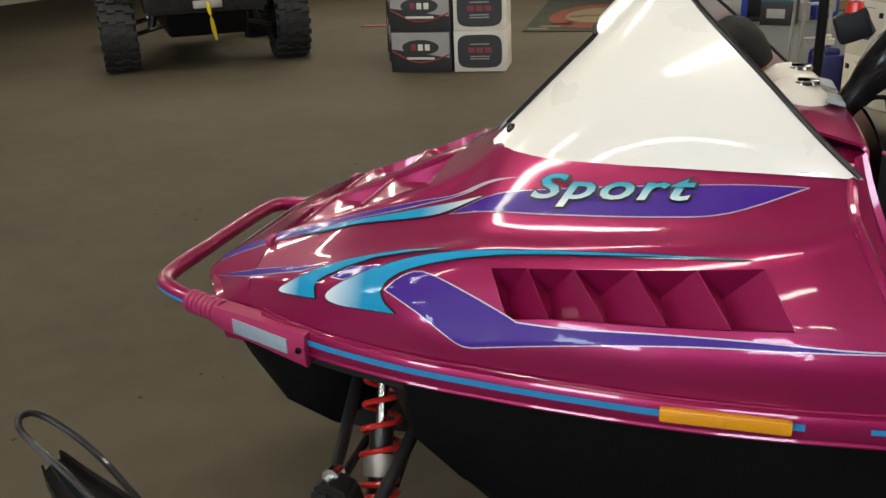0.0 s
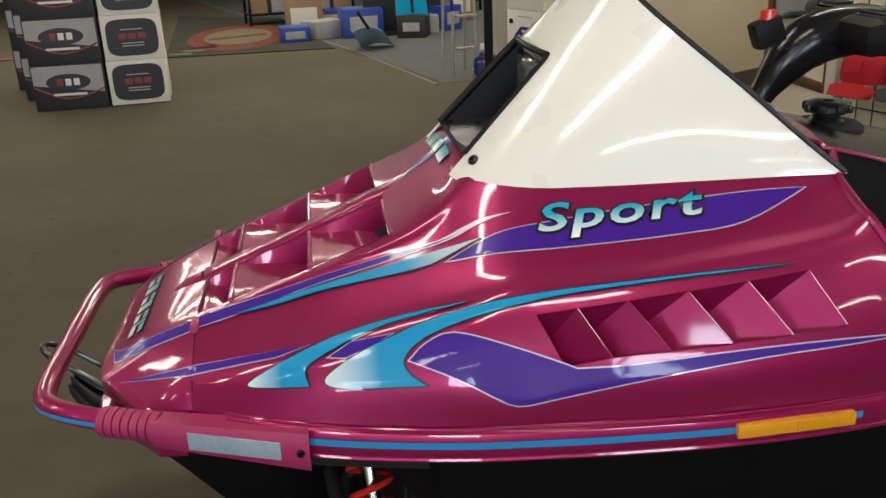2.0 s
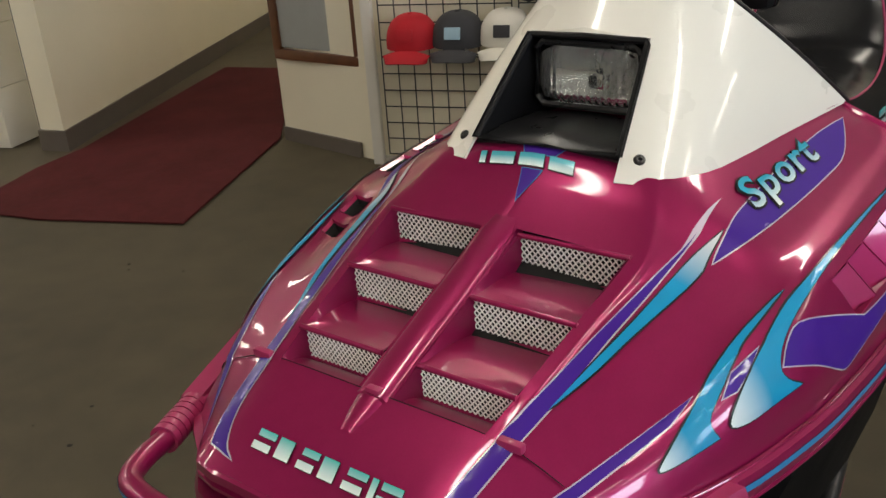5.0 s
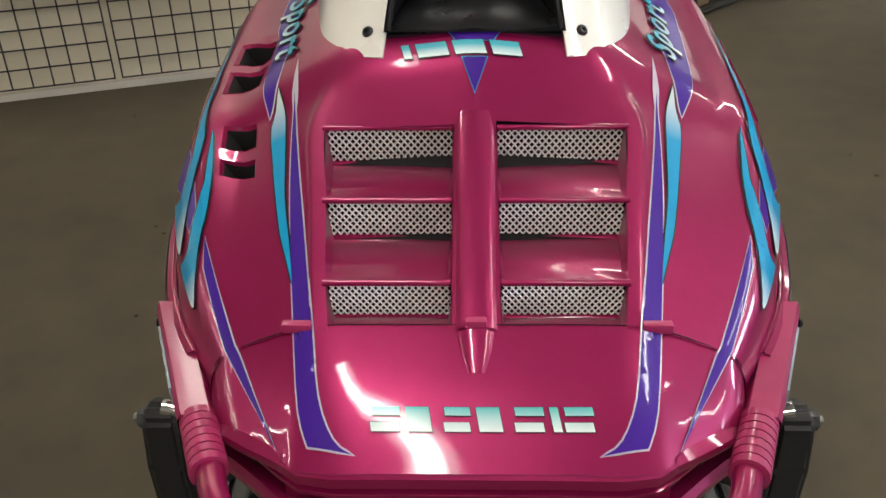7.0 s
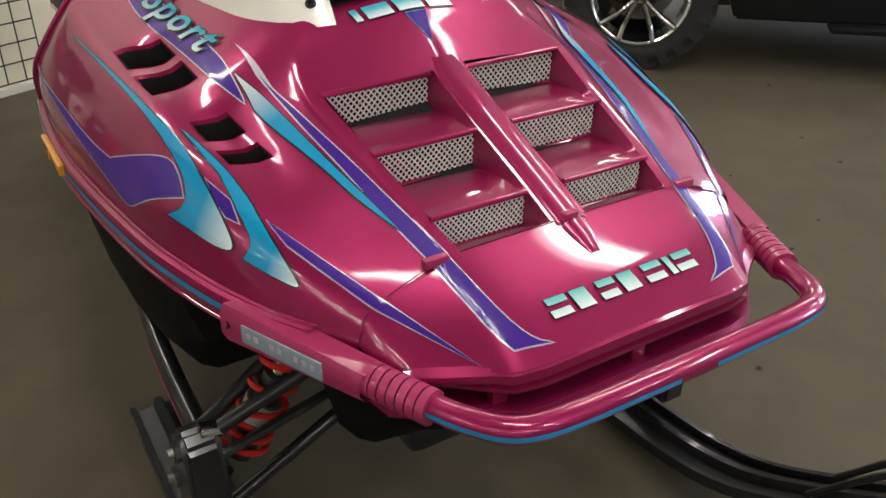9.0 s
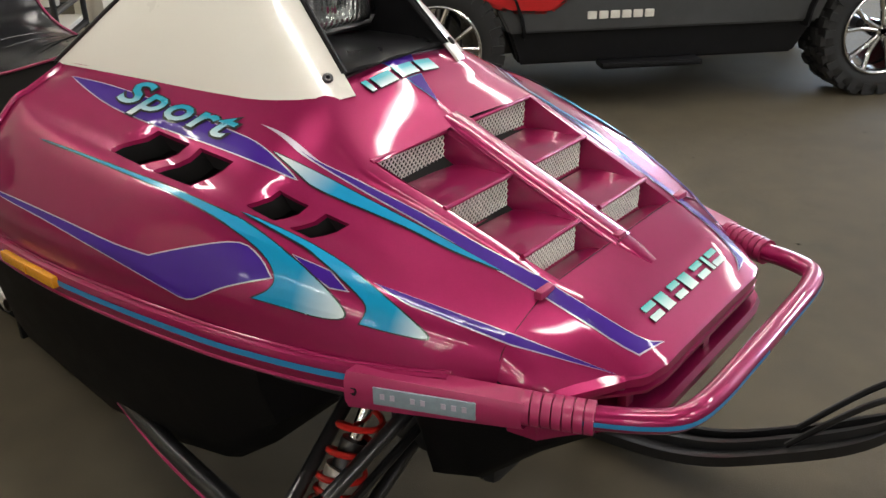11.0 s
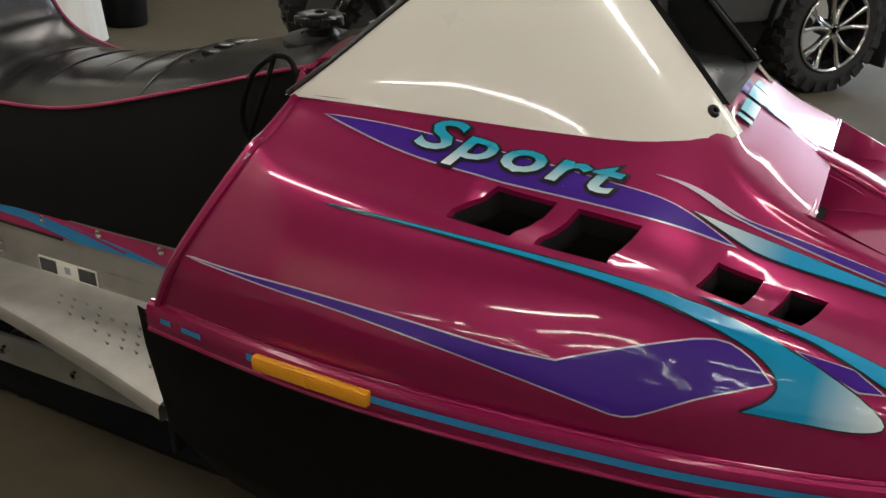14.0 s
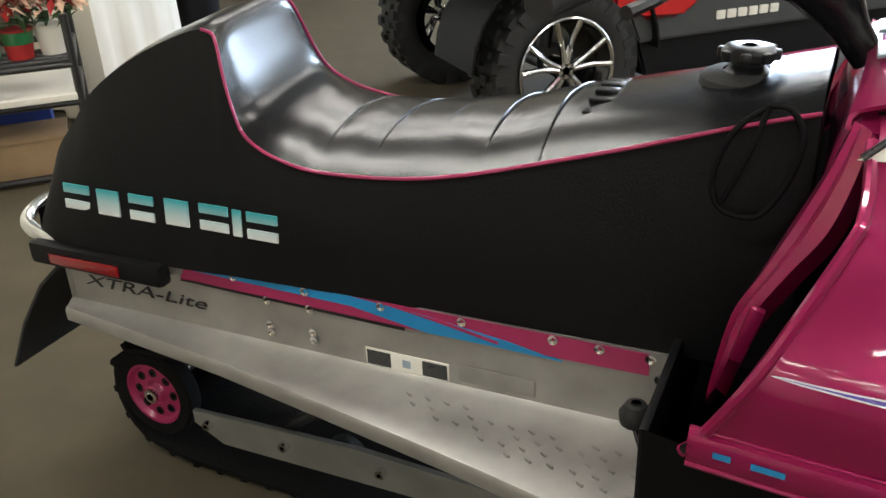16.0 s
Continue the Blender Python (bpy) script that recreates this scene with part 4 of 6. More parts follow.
part("handlebar", tube([(-.10, -.37, 1.035), (-.05, -.25, 1.050), (-.01, -.12, 1.045), (0, 0, 1.04), (-.01, .12, 1.045), (-.05, .25, 1.050), (-.10, .37, 1.035)], .0125, 10, 5), STEELB, bar, "black steel handlebar")
part("start_switch", cube(.225, .045, 1.048, .050, .034, .045, .008, Matrix.Rotation(radians(20), 3, 'Y')), BLACKP, bar, "black switch block on the post")
part("stop_button", lathe([(0, .018), (.012, .016), (.014, 0)], 14, 'Z', (.225, .045, 1.068)), REDP, bar, "red stop button")
for s in (1, -1):
    part("hand_grip", tube([(-.055, .255 * s, 1.050), (-.10, .375 * s, 1.035)], .019, 12, 1), RUBBER, bar, "black rubber grip")
    part("lever", tube([(-.02, .21 * s, 1.04), (.012, .27 * s, 1.035), (-.015, .35 * s, 1.025)], .008, 8, 4), BLACKG, bar)
    part("switch_block", cube(-.045, .20 * s, 1.050, .04, .05, .035, .008), BLACKP, bar)

# ---- seat ----
PX = [.178, .08, -.10, -.34, -.53, -.63, -.69, -.715, -.732, -.745, -.762, -.81, -.92, -1.03, -1.09, -1.15, -1.19]
PZ = [.880, .856, .805, .745, .729, .741, .768, .808, .858, .903, .920, .918, .876, .812, .752, .688, .600]
PY = [.165, .172, .182, .190, .190, .187, .182, .174, .163, .150, .142, .142, .152, .160, .163, .165, .165]
CZ = [.904, .880, .846, .796, .774, .776, .796, .832, .880, .920, .932, .926, .884, .819, .758, .694, .606]
BY = [.190, .196, .200, .205, .210, .214, .217, .218, .219, .220, .222, .225, .231, .234, .230, .222, .210]
dense = np.linspace(0, len(PX) - 1, 70)


def seat_curve(vals):
    pts = smooth_path([(float(i), v, 0) for i, v in enumerate(vals)], 8)
    return np.interp(dense, [p.x for p in pts], [p.y for p in pts])


sx, sz, sy, cz, by = (seat_curve(v) for v in (PX, PZ, PY, CZ, BY))
for s in (1, -1):
    rows = [[Vector((sx[i], s * (by[i] + (sy[i] - by[i]) * t + .012 * math.sin(math.pi * t)), .532 + (sz[i] - .532) * t)) for t in np.linspace(0, 1, 9)] for i in range(len(sx))]
    side = part("seat_side", from_grid(rows), VINYLS, sled, "matt black seat side panel", smooth=60)
    part("seat_piping", tube([(sx[i], s * (sy[i] + .003), sz[i] + .002) for i in range(0, 46)], .0030, 8, 1), PINKM, side, "pink seat piping")
rows = []
for i in range(len(sx)):
    row = []
    for y in np.linspace(-1, 1, 17):
        groove = 0
        if -.62 < sx[i] < -.08:
            ph = ((sx[i] + .62) / .094) % 1
            groove = .006 * max(0, 1 - abs(ph - .5) / .16) * (1 - abs(y) ** 4)
        row.append(Vector((sx[i], y * sy[i], sz[i] + (cz[i] - sz[i]) * (1 - abs(y) ** (2.6 + 3.4 * min(1, max(0, (-.64 - sx[i]) / .06)))) - groove)))
    rows.append(row)
seat_top = part("seat_top", from_grid(rows), VINYL, sled, "glossy black ribbed vinyl seat", smooth=70)
for k in range(6):
    xr = -.57 + .094 * k
    i = int(np.argmin(abs(sx - xr)))
    part("seat_seam", tube([(xr + .012 * abs(y), y * sy[i] * .98, sz[i] + (cz[i] - sz[i]) * (1 - abs(y) ** 2.6) - .001) for y in np.linspace(-1, 1, 15)], .0018, 6, 1), VINYL, seat_top)
for k in range(6):
    part("seat_emboss", cube(-.13, -.08 + .032 * k, .8425 - .0022 * (k - 2.5) ** 2, .035, .022, .008, .0015), VINYL, seat_top)
end = [Vector((sx[-1], y * by[-1], z)) for y, z in ((-1, .532), (-.97, .585), (0, .600), (.97, .585), (1, .532))]
eb = bmesh.new()
eb.faces.new([eb.verts.new(p) for p in end])
part("seat_tail", eb, VINYLS, sled)
fb_ = bmesh.new()
fb_.faces.new([fb_.verts.new((sx[0], y * by[0], .532)) for y in (-1, 1)] + [fb_.verts.new((sx[0] + .006 * (1 - y * y), y * sy[0], sz[0] + (cz[0] - sz[0]) * (1 - abs(y) ** 2.6))) for y in np.linspace(1, -1, 17)])
part("tank_front", fb_, VINYL, sled)
CAPX = .067
cap = part("fuel_cap", lathe([(0, .918), (.020, .918), (.034, .916), (.039, .911), (.039, .902), (.034, .898), (.024, .895), (.023, .886), (.030, .882), (.034, .880)], 28, 'Z', (CAPX, 0, 0)), BLACKG, sled, "black ribbed fuel cap")
part("cap_flange", lathe([(.034, .884), (.056, .881), (.064, .876), (.066, .866)], 28, 'Z', (CAPX, 0, 0)), RUBBER, cap)
for k in range(8):
    a = 2 * math.pi * k / 8
    part("cap_lobe", cube(CAPX + .038 * math.cos(a), .038 * math.sin(a), .9065, .012, .015, .015, .004, Matrix.Rotation(a, 3, 'Z')), BLACKG, cap)
cord = part("strap_loop", tube([(.122, -.192, .893), (.090, -.203, .866), (.070, -.208, .815), (.072, -.210, .778), (.090, -.211, .760), (.125, -.209, .760), (.152, -.206, .80), (.165, -.200, .856), (.148, -.192, .890), (.122, -.192, .893)], .0042, 8, 6), PANP, sled, "black cord loop at the tank")
part("cord_strand", tube([(.122, -.194, .890), (.108, -.206, .840), (.082, -.212, .772)], .0036, 8, 4), PANP, cord)
MARKS = fade("mark_ink_seat", (.75, .77, .76), (.06, .36, .40), (0, 0, 1), .610, .652)
for s in (1, -1):
    x = -1.092 if s < 0 else -.63
    for w in (.062, .072, .056, .072, .062, .018, .062):
        xc = x + w / 2 * (1 if s < 0 else -1)
        i = int(np.argmin(abs(sx - xc)))
        tz = min(1, max(0, (.632 - .532) / max(.05, sz[i] - .532)))
        ys = by[i] + (sy[i] - by[i]) * tz + .012 * math.sin(math.pi * tz) + .0015
        rot = Matrix.Rotation(.10 * s, 3, 'X')
        for dz, bh in ((.0145, .017), (-.0145, .017)) if w not in (.018, .072) else ((0, .046),):
            part("seat_mark", cube(xc, s * (ys - dz * .10), .632 + dz, w * (1 if w < .072 else .72), .004, bh, .0018, rot), MARKS, sled)
        x += (w + .011) * (1 if s < 0 else -1)

# The hump leans back on its far side.
for ob in sled.children_recursive:
    if ob.name.split(".")[0] in ("seat_side", "seat_top", "seat_piping", "seat_tail", "seat_seam"):
        for v in ob.data.vertices:
            k = min(1, max(0, (-.45 - v.co.x) / .3))
            v.co.x -= .20 * (v.co.y + .15) * k * max(0, min(1, (v.co.z - .6) / .2))

# ---- tunnel, running boards ----
for s in (1, -1):
    rows = []
    for x in np.linspace(-1.15, .03, 18):
        we = float(np.interp(x, [-1.16, -.743, -.48, -.28, -.125, .03], [.232, .282, .326, .360, .390, .425]))
        rows.append([Vector((x, y * s, z)) for y, z in ((.206, .535), (.206, .425), (.209, .410), (.222, .402), (we - .012, .400), (we - .004, .398), (we, .392), (we, .372), (we - .006, .366), (we - .03, .366))])
    board = part("running_board", from_grid(rows), ALU, sled, "scuffed aluminium tunnel side and running board", smooth=35)
    for r_, (n0, n1) in enumerate(((0, 4), (0, 11), (2, 12), (4, 12), (6, 12), (8, 12))):
        for k in range(n0, n1):
            if (k * 7 + r_ * 3) % 6 == 5:
                continue
            xx, yy = -.375 + .0335 * k + .017 * (r_ % 2), .252 + .020 * r_
            part("tread_dimple", cube(xx, yy * s, .4015, .012, .0035, .0075, .0012, Matrix.Rotation(.5 * s, 3, 'Z')), ALU, board)
    for k, (xx, zz) in enumerate(((-.735, .526), (-.668, .494), (-.587, .525), (-.581, .494), (-.44, .526), (-.296, .527), (-.146, .527), (-.074, .527), (.002, .527), (.017, .496), (-.668, .447), (-.668, .432), (-.579, .449), (-.579, .434))):
        part("rivet", lathe([(0, .005), (.006, .004), (.008, 0)], 10, 'Y', (xx, .2075 * s, zz) if s > 0 else (xx, -.2125, zz)), CHROME, board)
    yp = .2085 * s
    part("tunnel_band", prism([(-.86, .500), (-.84, .533), (.0, .533), (.0, .498), (-.40, .494)], yp - .0008, yp + .0008), PINKM, board, "magenta band along the tunnel")
    part("tunnel_swoosh", prism([(-.86, .532), (-.50, .533), (-.36, .524), (-.22, .508), (-.13, .492), (-.24, .494), (-.36, .494), (-.40, .500), (-.50, .515), (-.84, .522)], yp - .0016, yp + .0016), BLUE, board, "blue swoosh on the tunnel")
    part("tunnel_pinstripe", prism([(-.42, .5285), (-.33, .521), (-.235, .5045), (-.235, .499), (-.33, .5155)], yp - .0022, yp + .0022), PINKM, board)
    part("tunnel_edge", prism([(-.86, .497), (-.84, .501), (-.40, .495), (-.40, .489)], yp - .002, yp + .002), INK, board)
    lab = part("warning_label", cube(-.40, yp, .426, .155, .002, .034, .0006), WHITE, board, "white warning label")
    for a in (-.452, -.348):
        part("label_picture", cube(a, yp + .0008 * s, .426, .045, .002, .027), DASHB, lab)
    part("label_mark", cube(-.40, yp + .0008 * s, .426, .015, .002, .014), GREYS, lab)
    part("stamped_plate", cube(-.24, yp, .432, .13, .0015, .03, .0006), ALU, board)
    # lettering on the tunnel tail
    cu = bpy.data.curves.new("tail_word", 'FONT')
    cu.body, cu.size, cu.shear, cu.extrude = "XTRA-Lite", .040, .25, .0006
    tmp = bpy.data.objects.new("tail_word", cu)
    scene.collection.objects.link(tmp)
    me = bpy.data.meshes.new_from_object(tmp.evaluated_get(bpy.context.evaluated_depsgraph_get()))
    bpy.data.objects.remove(tmp)
    b2 = bmesh.new()
    b2.from_mesh(me)
    bpy.data.meshes.remove(me)
    for v in b2.verts:
        a = v.co.x / .2 * .18
        v.co = Vector(((-1.105 + a * 1.85) if s < 0 else (-.875 - a * 1.4), yp + v.co.z, .446 + v.co.y * .80))
    part("tail_word", b2, INK, board, "black lettering reading XTRA-Lite", smooth=0)
    # tail lamp housing and rear bumper end
    hous = part("tail_housing", cube(-1.03, .232 * s, .516, .32, .030, .042, .008), BLACKP, sled, "black rear bumper end")
    part("side_reflector", cube(-1.05, .249 * s, .514, .17, .004, .020, .001), REDL, hous, "red side reflector")
    # knob lever by the footwell
    lever = part("foot_lever", tube([(.055, .30 * s, .39), (.035, .31 * s, .44), (.02, .31 * s, .485)], .009, 8, 3), BLACKG, sled)
    part("lever_knob", lathe([(0, .024), (.014, .020), (.022, .006), (.020, -.008), (.010, -.014)], 14, 'Z', (.015, .31 * s, .50)), RUBBER, lever, "black knob")
part("tunnel_top", cube(-.56, 0, .53, 1.18, .41, .006), ALU, sled)
part("footwell", cube(.045, 0, .43, .012, .82, .26, .004), BLACKP, sled, "black footwell wall")
part("rear_bumper", tube([(-1.14, -.215, .525), (-1.235, -.20, .545), (-1.275, -.13, .555), (-1.285, 0, .557), (-1.275, .13, .555), (-1.235, .20, .545), (-1.14, .215, .525)], .014, 12, 6), CHROME, sled, "chrome rear grab bar")
flap = [[Vector((x, y * w, z)) for y in (-1, -.5, 0, .5, 1)] for x, z, w in ((-1.15, .49, .215), (-1.20, .44, .238), (-1.245, .36, .262), (-1.275, .27, .285))]
part("snow_flap", thicken(from_grid(flap), .006), RUBBER, sled, "black rubber snow flap")
part("tunnel_tail", cube(-1.145, 0, .47, .01, .42, .12), ALU, sled)

RAILM = mat("dirty_grey_alloy", (.30, .30, .275), .55, metal=.5, var=.35, scale=9, bump=.2, bump_scale=60)

# ---- track ----
def belt(k):
    """A place on the track's outer loop, 0 to 1, with its outward way."""
    pts = [(-.98, .009), (-.05, .002), (.10, .10), (.18, .22), (.16, .32), (.08, .36), (-.05, .355), (-.60, .310), (-1.00, .278), (-1.08, .274), (-1.138, .240), (-1.160, .180), (-1.150, .105), (-1.10, .040)]
    path = smooth_path([(x, 0, z) for x, z in pts] + [(pts[0][0], 0, pts[0][1])], 6)
    lens = [0]
    for a, b in zip(path, path[1:]):
        lens.append(lens[-1] + (b - a).length)
    f = (k % 1) * lens[-1]
    i = max(j for j in range(len(lens)) if lens[j] <= f + 1e-9)
    i = min(i, len(path) - 2)
    d = path[i + 1] - path[i]
    return path[i].lerp(path[i + 1], (f - lens[i]) / max(d.length, 1e-6)), d.normalized()


N = 90
rows = []
for k in range(N):
    p, d = belt(k / N)
    n = Vector((-d.z, 0, d.x)) * -1
    rows.append([p + Vector((0, y, 0)) - n * h for y, h in ((-.152, 0), (.152, 0), (.152, .012), (-.152, .012))])
rows.append(rows[0])
track = part("track", from_grid(rows, close=True), TRACKM, sled, "black rubber drive track", smooth=30)
lug = bmesh.new()
for k in range(48):
    p, d = belt(k / 48)
    n = Vector((d.z, 0, -d.x))
    rot = Matrix((d, Vector((0, 1, 0)), Vector((-n.x, 0, -n.z)))).transposed()
    for y in (-.102, 0, .102):
        cube(p.x + n.x * .004, y, p.z + n.z * .004, .014, .09, .020, 0, rot, lug)
tagged(part("track_tread", lug, TRACKM, track, smooth=0), kind="stuff")
for s in (1, -1):
    rail = part("slide_rail", prism([(-.95, .128), (-.95, .158), (-.55, .170), (-.10, .15), (.02, .135), (.02, .095), (-.88, .09)], .150 * s - .006, .150 * s + .006, bevel=.002), RAILM, sled, "dull grey slide rail")
    for xx in (-.91, -.72, -.5, -.22):
        part("rail_bolt", lathe([(0, .014), (.010, .014), (.012, 0)], 10, 'Y', (xx, .155 * s, .135)) if s > 0 else lathe([(0, -.014), (.010, -.014), (.012, 0)], 10, 'Y', (xx, .155 * s, .135)), CHROME, rail)
    wheel = part("idler_wheel", lathe([(.072, .02), (.096, .018), (.100, .008), (.100, -.014), (.094, -.02), (.072, -.02)], 28, 'Y', (-1.056, .132 * s, .166), ring=True), TRACKM, sled, "pink idler wheel with black tyre")
    part("wheel_disc", lathe([(0, .012 * s), (.020, .014 * s), (.028, .004 * s), (.060, .002 * s), (.066, .012 * s), (.074, .012 * s), (.074, -.01 * s)], 28, 'Y', (-1.056, .138 * s, .166)), PINKM, wheel, "pink spoked disc")
    part("wheel_hub", lathe([(0, .024 * s), (.016, .022 * s), (.018, 0)], 14, 'Y', (-1.056, .138 * s, .166)), CHROME, wheel)
    for k in range(8):
        a = 2 * math.pi * k / 8
        part("wheel_hole", lathe([(0, .0045 * s), (.010, .0045 * s), (.010, 0)], 10, 'Y', (-1.056 + .046 * math.cos(a), .138 * s, .166 + .046 * math.sin(a))), DARK, wheel)
    for xx, zz, r in ((-.62, .09, .045), (-.30, .09, .045)):
        part("bogie_wheel", lathe([(0, .012 * s), (r * .7, .012 * s), (r, .008 * s), (r, -.012 * s), (0, -.012 * s)], 20, 'Y', (xx, .095 * s, zz)), RUBBER, sled)
part("rear_axle", tube([(-1.056, -.13, .166), (-1.056, .13, .166)], .012, 10, 1), STEELB, sled)
part("torsion_arm", tube([(-.75, -.11, .13), (-.45, -.11, .36)], .015, 10, 1), STEELB, sled)
part("torsion_arm", tube([(-.75, .11, .13), (-.45, .11, .36)], .015, 10, 1), STEELB, sled)

# The seat, the tunnel and the track are a little shorter than laid out above.
REAR = ("seat_side", "seat_top", "seat_tail", "fuel_cap", "running_board", "tail_housing", "tunnel_top", "rear_bumper", "snow_flap", "tunnel_tail", "track", "slide_rail", "idler_wheel", "bogie_wheel", "rear_axle", "torsion_arm", "seat_mark", "tank_front")
for ob in sled.children:
    if ob.name.split(".")[0] in REAR:
        for o in (ob, *ob.children_recursive):
            for v in o.data.vertices:
                v.co.x = .010 + .955 * v.co.x

# It stands a touch nose-up and turned on the carpet.
sled.matrix_basis = Matrix.Translation((0, 0, .0096)) @ Matrix.Rotation(.0092, 4, 'Z') @ Matrix.Rotation(-.0055, 4, 'Y')


# ---- the shop ----
CARPET = mat("brown_grey_carpet", (.083, .068, .043), .80, var=.28, scale=7, bump=.5, bump_scale=420, spec=.35)
CARPET2 = mat("grey_blue_carpet", (.11, .115, .115), .95, var=.18, scale=4, bump=.5, bump_scale=400, spec=.15)
CREAM = mat("cream_wall_paint", (.76, .70, .55), .7, var=.05, scale=2.5, bump=.08, bump_scale=150)
CEILM = mat("grey_white_ceiling_tile", (.42, .40, .36), .9, var=.05, scale=6, bump=.2)
BASEB = mat("brown_vinyl_baseboard", (.12, .10, .085), .5, var=.15, scale=9)
MAROON = mat("maroon_mat_pile", (.085, .018, .020), .97, var=.22, scale=30, bump=.7, bump_scale=300, spec=.1)
OLIVE = mat("dark_olive_mat_pile", (.055, .058, .045), .97, var=.2, scale=20, bump=.6, bump_scale=300, spec=.1)
RUGRED = mat("red_rug_pile", (.17, .058, .042), .97, var=.2, scale=20, spec=.1)
RUGTAN = mat("tan_rug_pile", (.17, .155, .10), .97, var=.2, scale=20, spec=.1)
WOOD = mat("brown_stained_wood", (.12, .045, .018), .4, var=.35, scale=18, coat=.3)
GLASSG = mat("grey_reflective_glass", (.32, .33, .32), .12, var=.05, coat=.5)
GRIDW = mat("black_coated_wire", (.02, .02, .02), .5, var=.2)
CARDW = mat("white_cardboard", (.70, .67, .60), .7, var=.06, scale=7)
CARDB = mat("black_printed_card", (.02, .018, .02), .45, var=.2, scale=20)
CARDG = mat("grey_printed_card", (.33, .32, .32), .5, var=.12, scale=9)
CARDR = mat("red_printed_card", (.22, .03, .03), .5, var=.1)
CARDT = mat("brown_cardboard", (.30, .20, .11), .8, var=.15, scale=12)
YELLOW = mat("yellow_painted_iron", (.62, .47, .02), .4, var=.08, coat=.3)
BLUEP = mat("dark_blue_plastic", (.012, .014, .13), .4, var=.15)
BLUEC = mat("blue_crate_plastic", (.015, .05, .32), .45, var=.15)
CYAN = mat("bright_cyan_plastic", (.01, .45, .75), .3, var=.06, coat=.5)
PALEB = mat("pale_blue_plastic", (.33, .48, .58), .4, var=.1)
REDC = mat("red_cotton", (.42, .006, .016), .85, var=.12, bump=.3, bump_scale=500)
GREYC = mat("charcoal_cotton", (.035, .035, .04), .85, var=.15, bump=.3, bump_scale=500)
WHITEC = mat("white_cotton", (.66, .63, .56), .85, var=.06, bump=.3, bump_scale=500)
NAVYC = mat("black_cotton", (.015, .015, .02), .85, var=.15, bump=.3, bump_scale=500)
SHEET = mat("white_draped_sheet", (.76, .73, .66), .8, var=.05, scale=3, bump=.25, bump_scale=8)
TYRE = mat("black_tyre_rubber", (.017, .017, .017), .7, var=.25, scale=14, bump=.3, bump_scale=80)
REDBODY = mat("red_body_plastic", (.50, .012, .014), .3, coat=.6, var=.05)
GREYBODY = mat("dark_grey_body_plastic", (.055, .058, .06), .45, var=.12, scale=20)
MACH = mat("machined_alloy", (.70, .69, .67), .2, metal=1, var=.08)
BLACKA = mat("gloss_black_alloy", (.01, .01, .011), .2, coat=.6, var=.1)
PETAL = mat("cream_and_pink_petals", (.62, .42, .30), .7, var=.3, scale=60)
PETALR = mat("red_petals", (.40, .02, .02), .6, var=.25, scale=60)
LEAF = mat("dark_green_leaf", (.03, .07, .02), .5, var=.4, scale=40)
TUBEM = mat("fluorescent_lamp_cover", (.9, .9, .88), .5, emit=(1, .96, .88, 6.0))

# floor, walls, ceiling
tagged(finish(cube(2, -4.5, -.05, 24, 27, .1), "floor", CARPET, smooth=0), "brown-grey short pile carpet floor", "floor", kind="structure")
f2 = prism([(.06, -5.62), (.55, -7.6), (3.75, -17.9), (-8.9, -17.9), (-8.9, -5.0), (-4.4, -6.2)], 0, .004, 'Z')
tagged(finish(f2, "floor_annex", CARPET2, smooth=0), "grey-blue carpet of the next sales area", "floor", kind="structure")
tagged(finish(tube([(.05, -5.60, .004), (.54, -7.6, .004), (3.74, -17.9, .004)], .018, 6, 1, flat=.4), "trim", BASEB), "dark strip where two carpets meet", "trim", kind="structure")
tagged(finish(cube(2, -4.5, CEIL + .05, 24, 27, .1), "ceiling", CEILM, smooth=0), "white tiled ceiling", "ceiling", kind="structure")
for nm, c in (("wall_west", (-9.05, -4.5, CEIL / 2, .1, 27, CEIL)), ("wall_south", (2, -18.05, CEIL / 2, 24, .1, CEIL)), ("wall_east", (13.05, -4.5, CEIL / 2, .1, 27, CEIL))):
    tagged(finish(cube(*c), nm, CREAM, smooth=0), "cream painted shop wall", "wall", kind="structure")
# north wall with the shop window
NY = 7.0
eb_ = cube(-5.75, NY, CEIL / 2, 6.5, .1, CEIL)
cube(10.25, NY, CEIL / 2, 5.5, .1, CEIL, bm=eb_)
cube(2.5, NY, .45, 10, .1, .9, bm=eb_)
cube(2.5, NY, (CEIL + 2.2) / 2, 10, .1, CEIL - 2.2, bm=eb_)
WINX = (-.6, 2.4, 5.4)
xa = -2.5
for xw in (*WINX, 8.2):
    xb = xw - .7
    cube((xa + xb) / 2, NY, 1.55, xb - xa, .1, 1.3, bm=eb_)
    xa = xw + .7
tagged(finish(eb_, "wall_north", CREAM, smooth=0), "cream wall with three shop windows", "wall", kind="structure")
for k, xw in enumerate(WINX):
    win = tagged(new("window_%d" % (k + 1)), "shop window with dark frame", "window", kind="structure")
    for dx in (-.67, 0, .67):
        part("window_frame", cube(xw + dx, NY, 1.55, .05, .08, 1.3, .008), STEELB, win)
    day = bpy.data.lights.new("window_light", 'AREA')
    day.shape, day.size, day.size_y, day.energy, day.color = 'RECTANGLE', 1.3, 1.25, 85, (.74, .86, 1.0)
    new("window_light", day).matrix_basis = look((xw, NY - .06, 1.55), (xw, 0, 1.4))

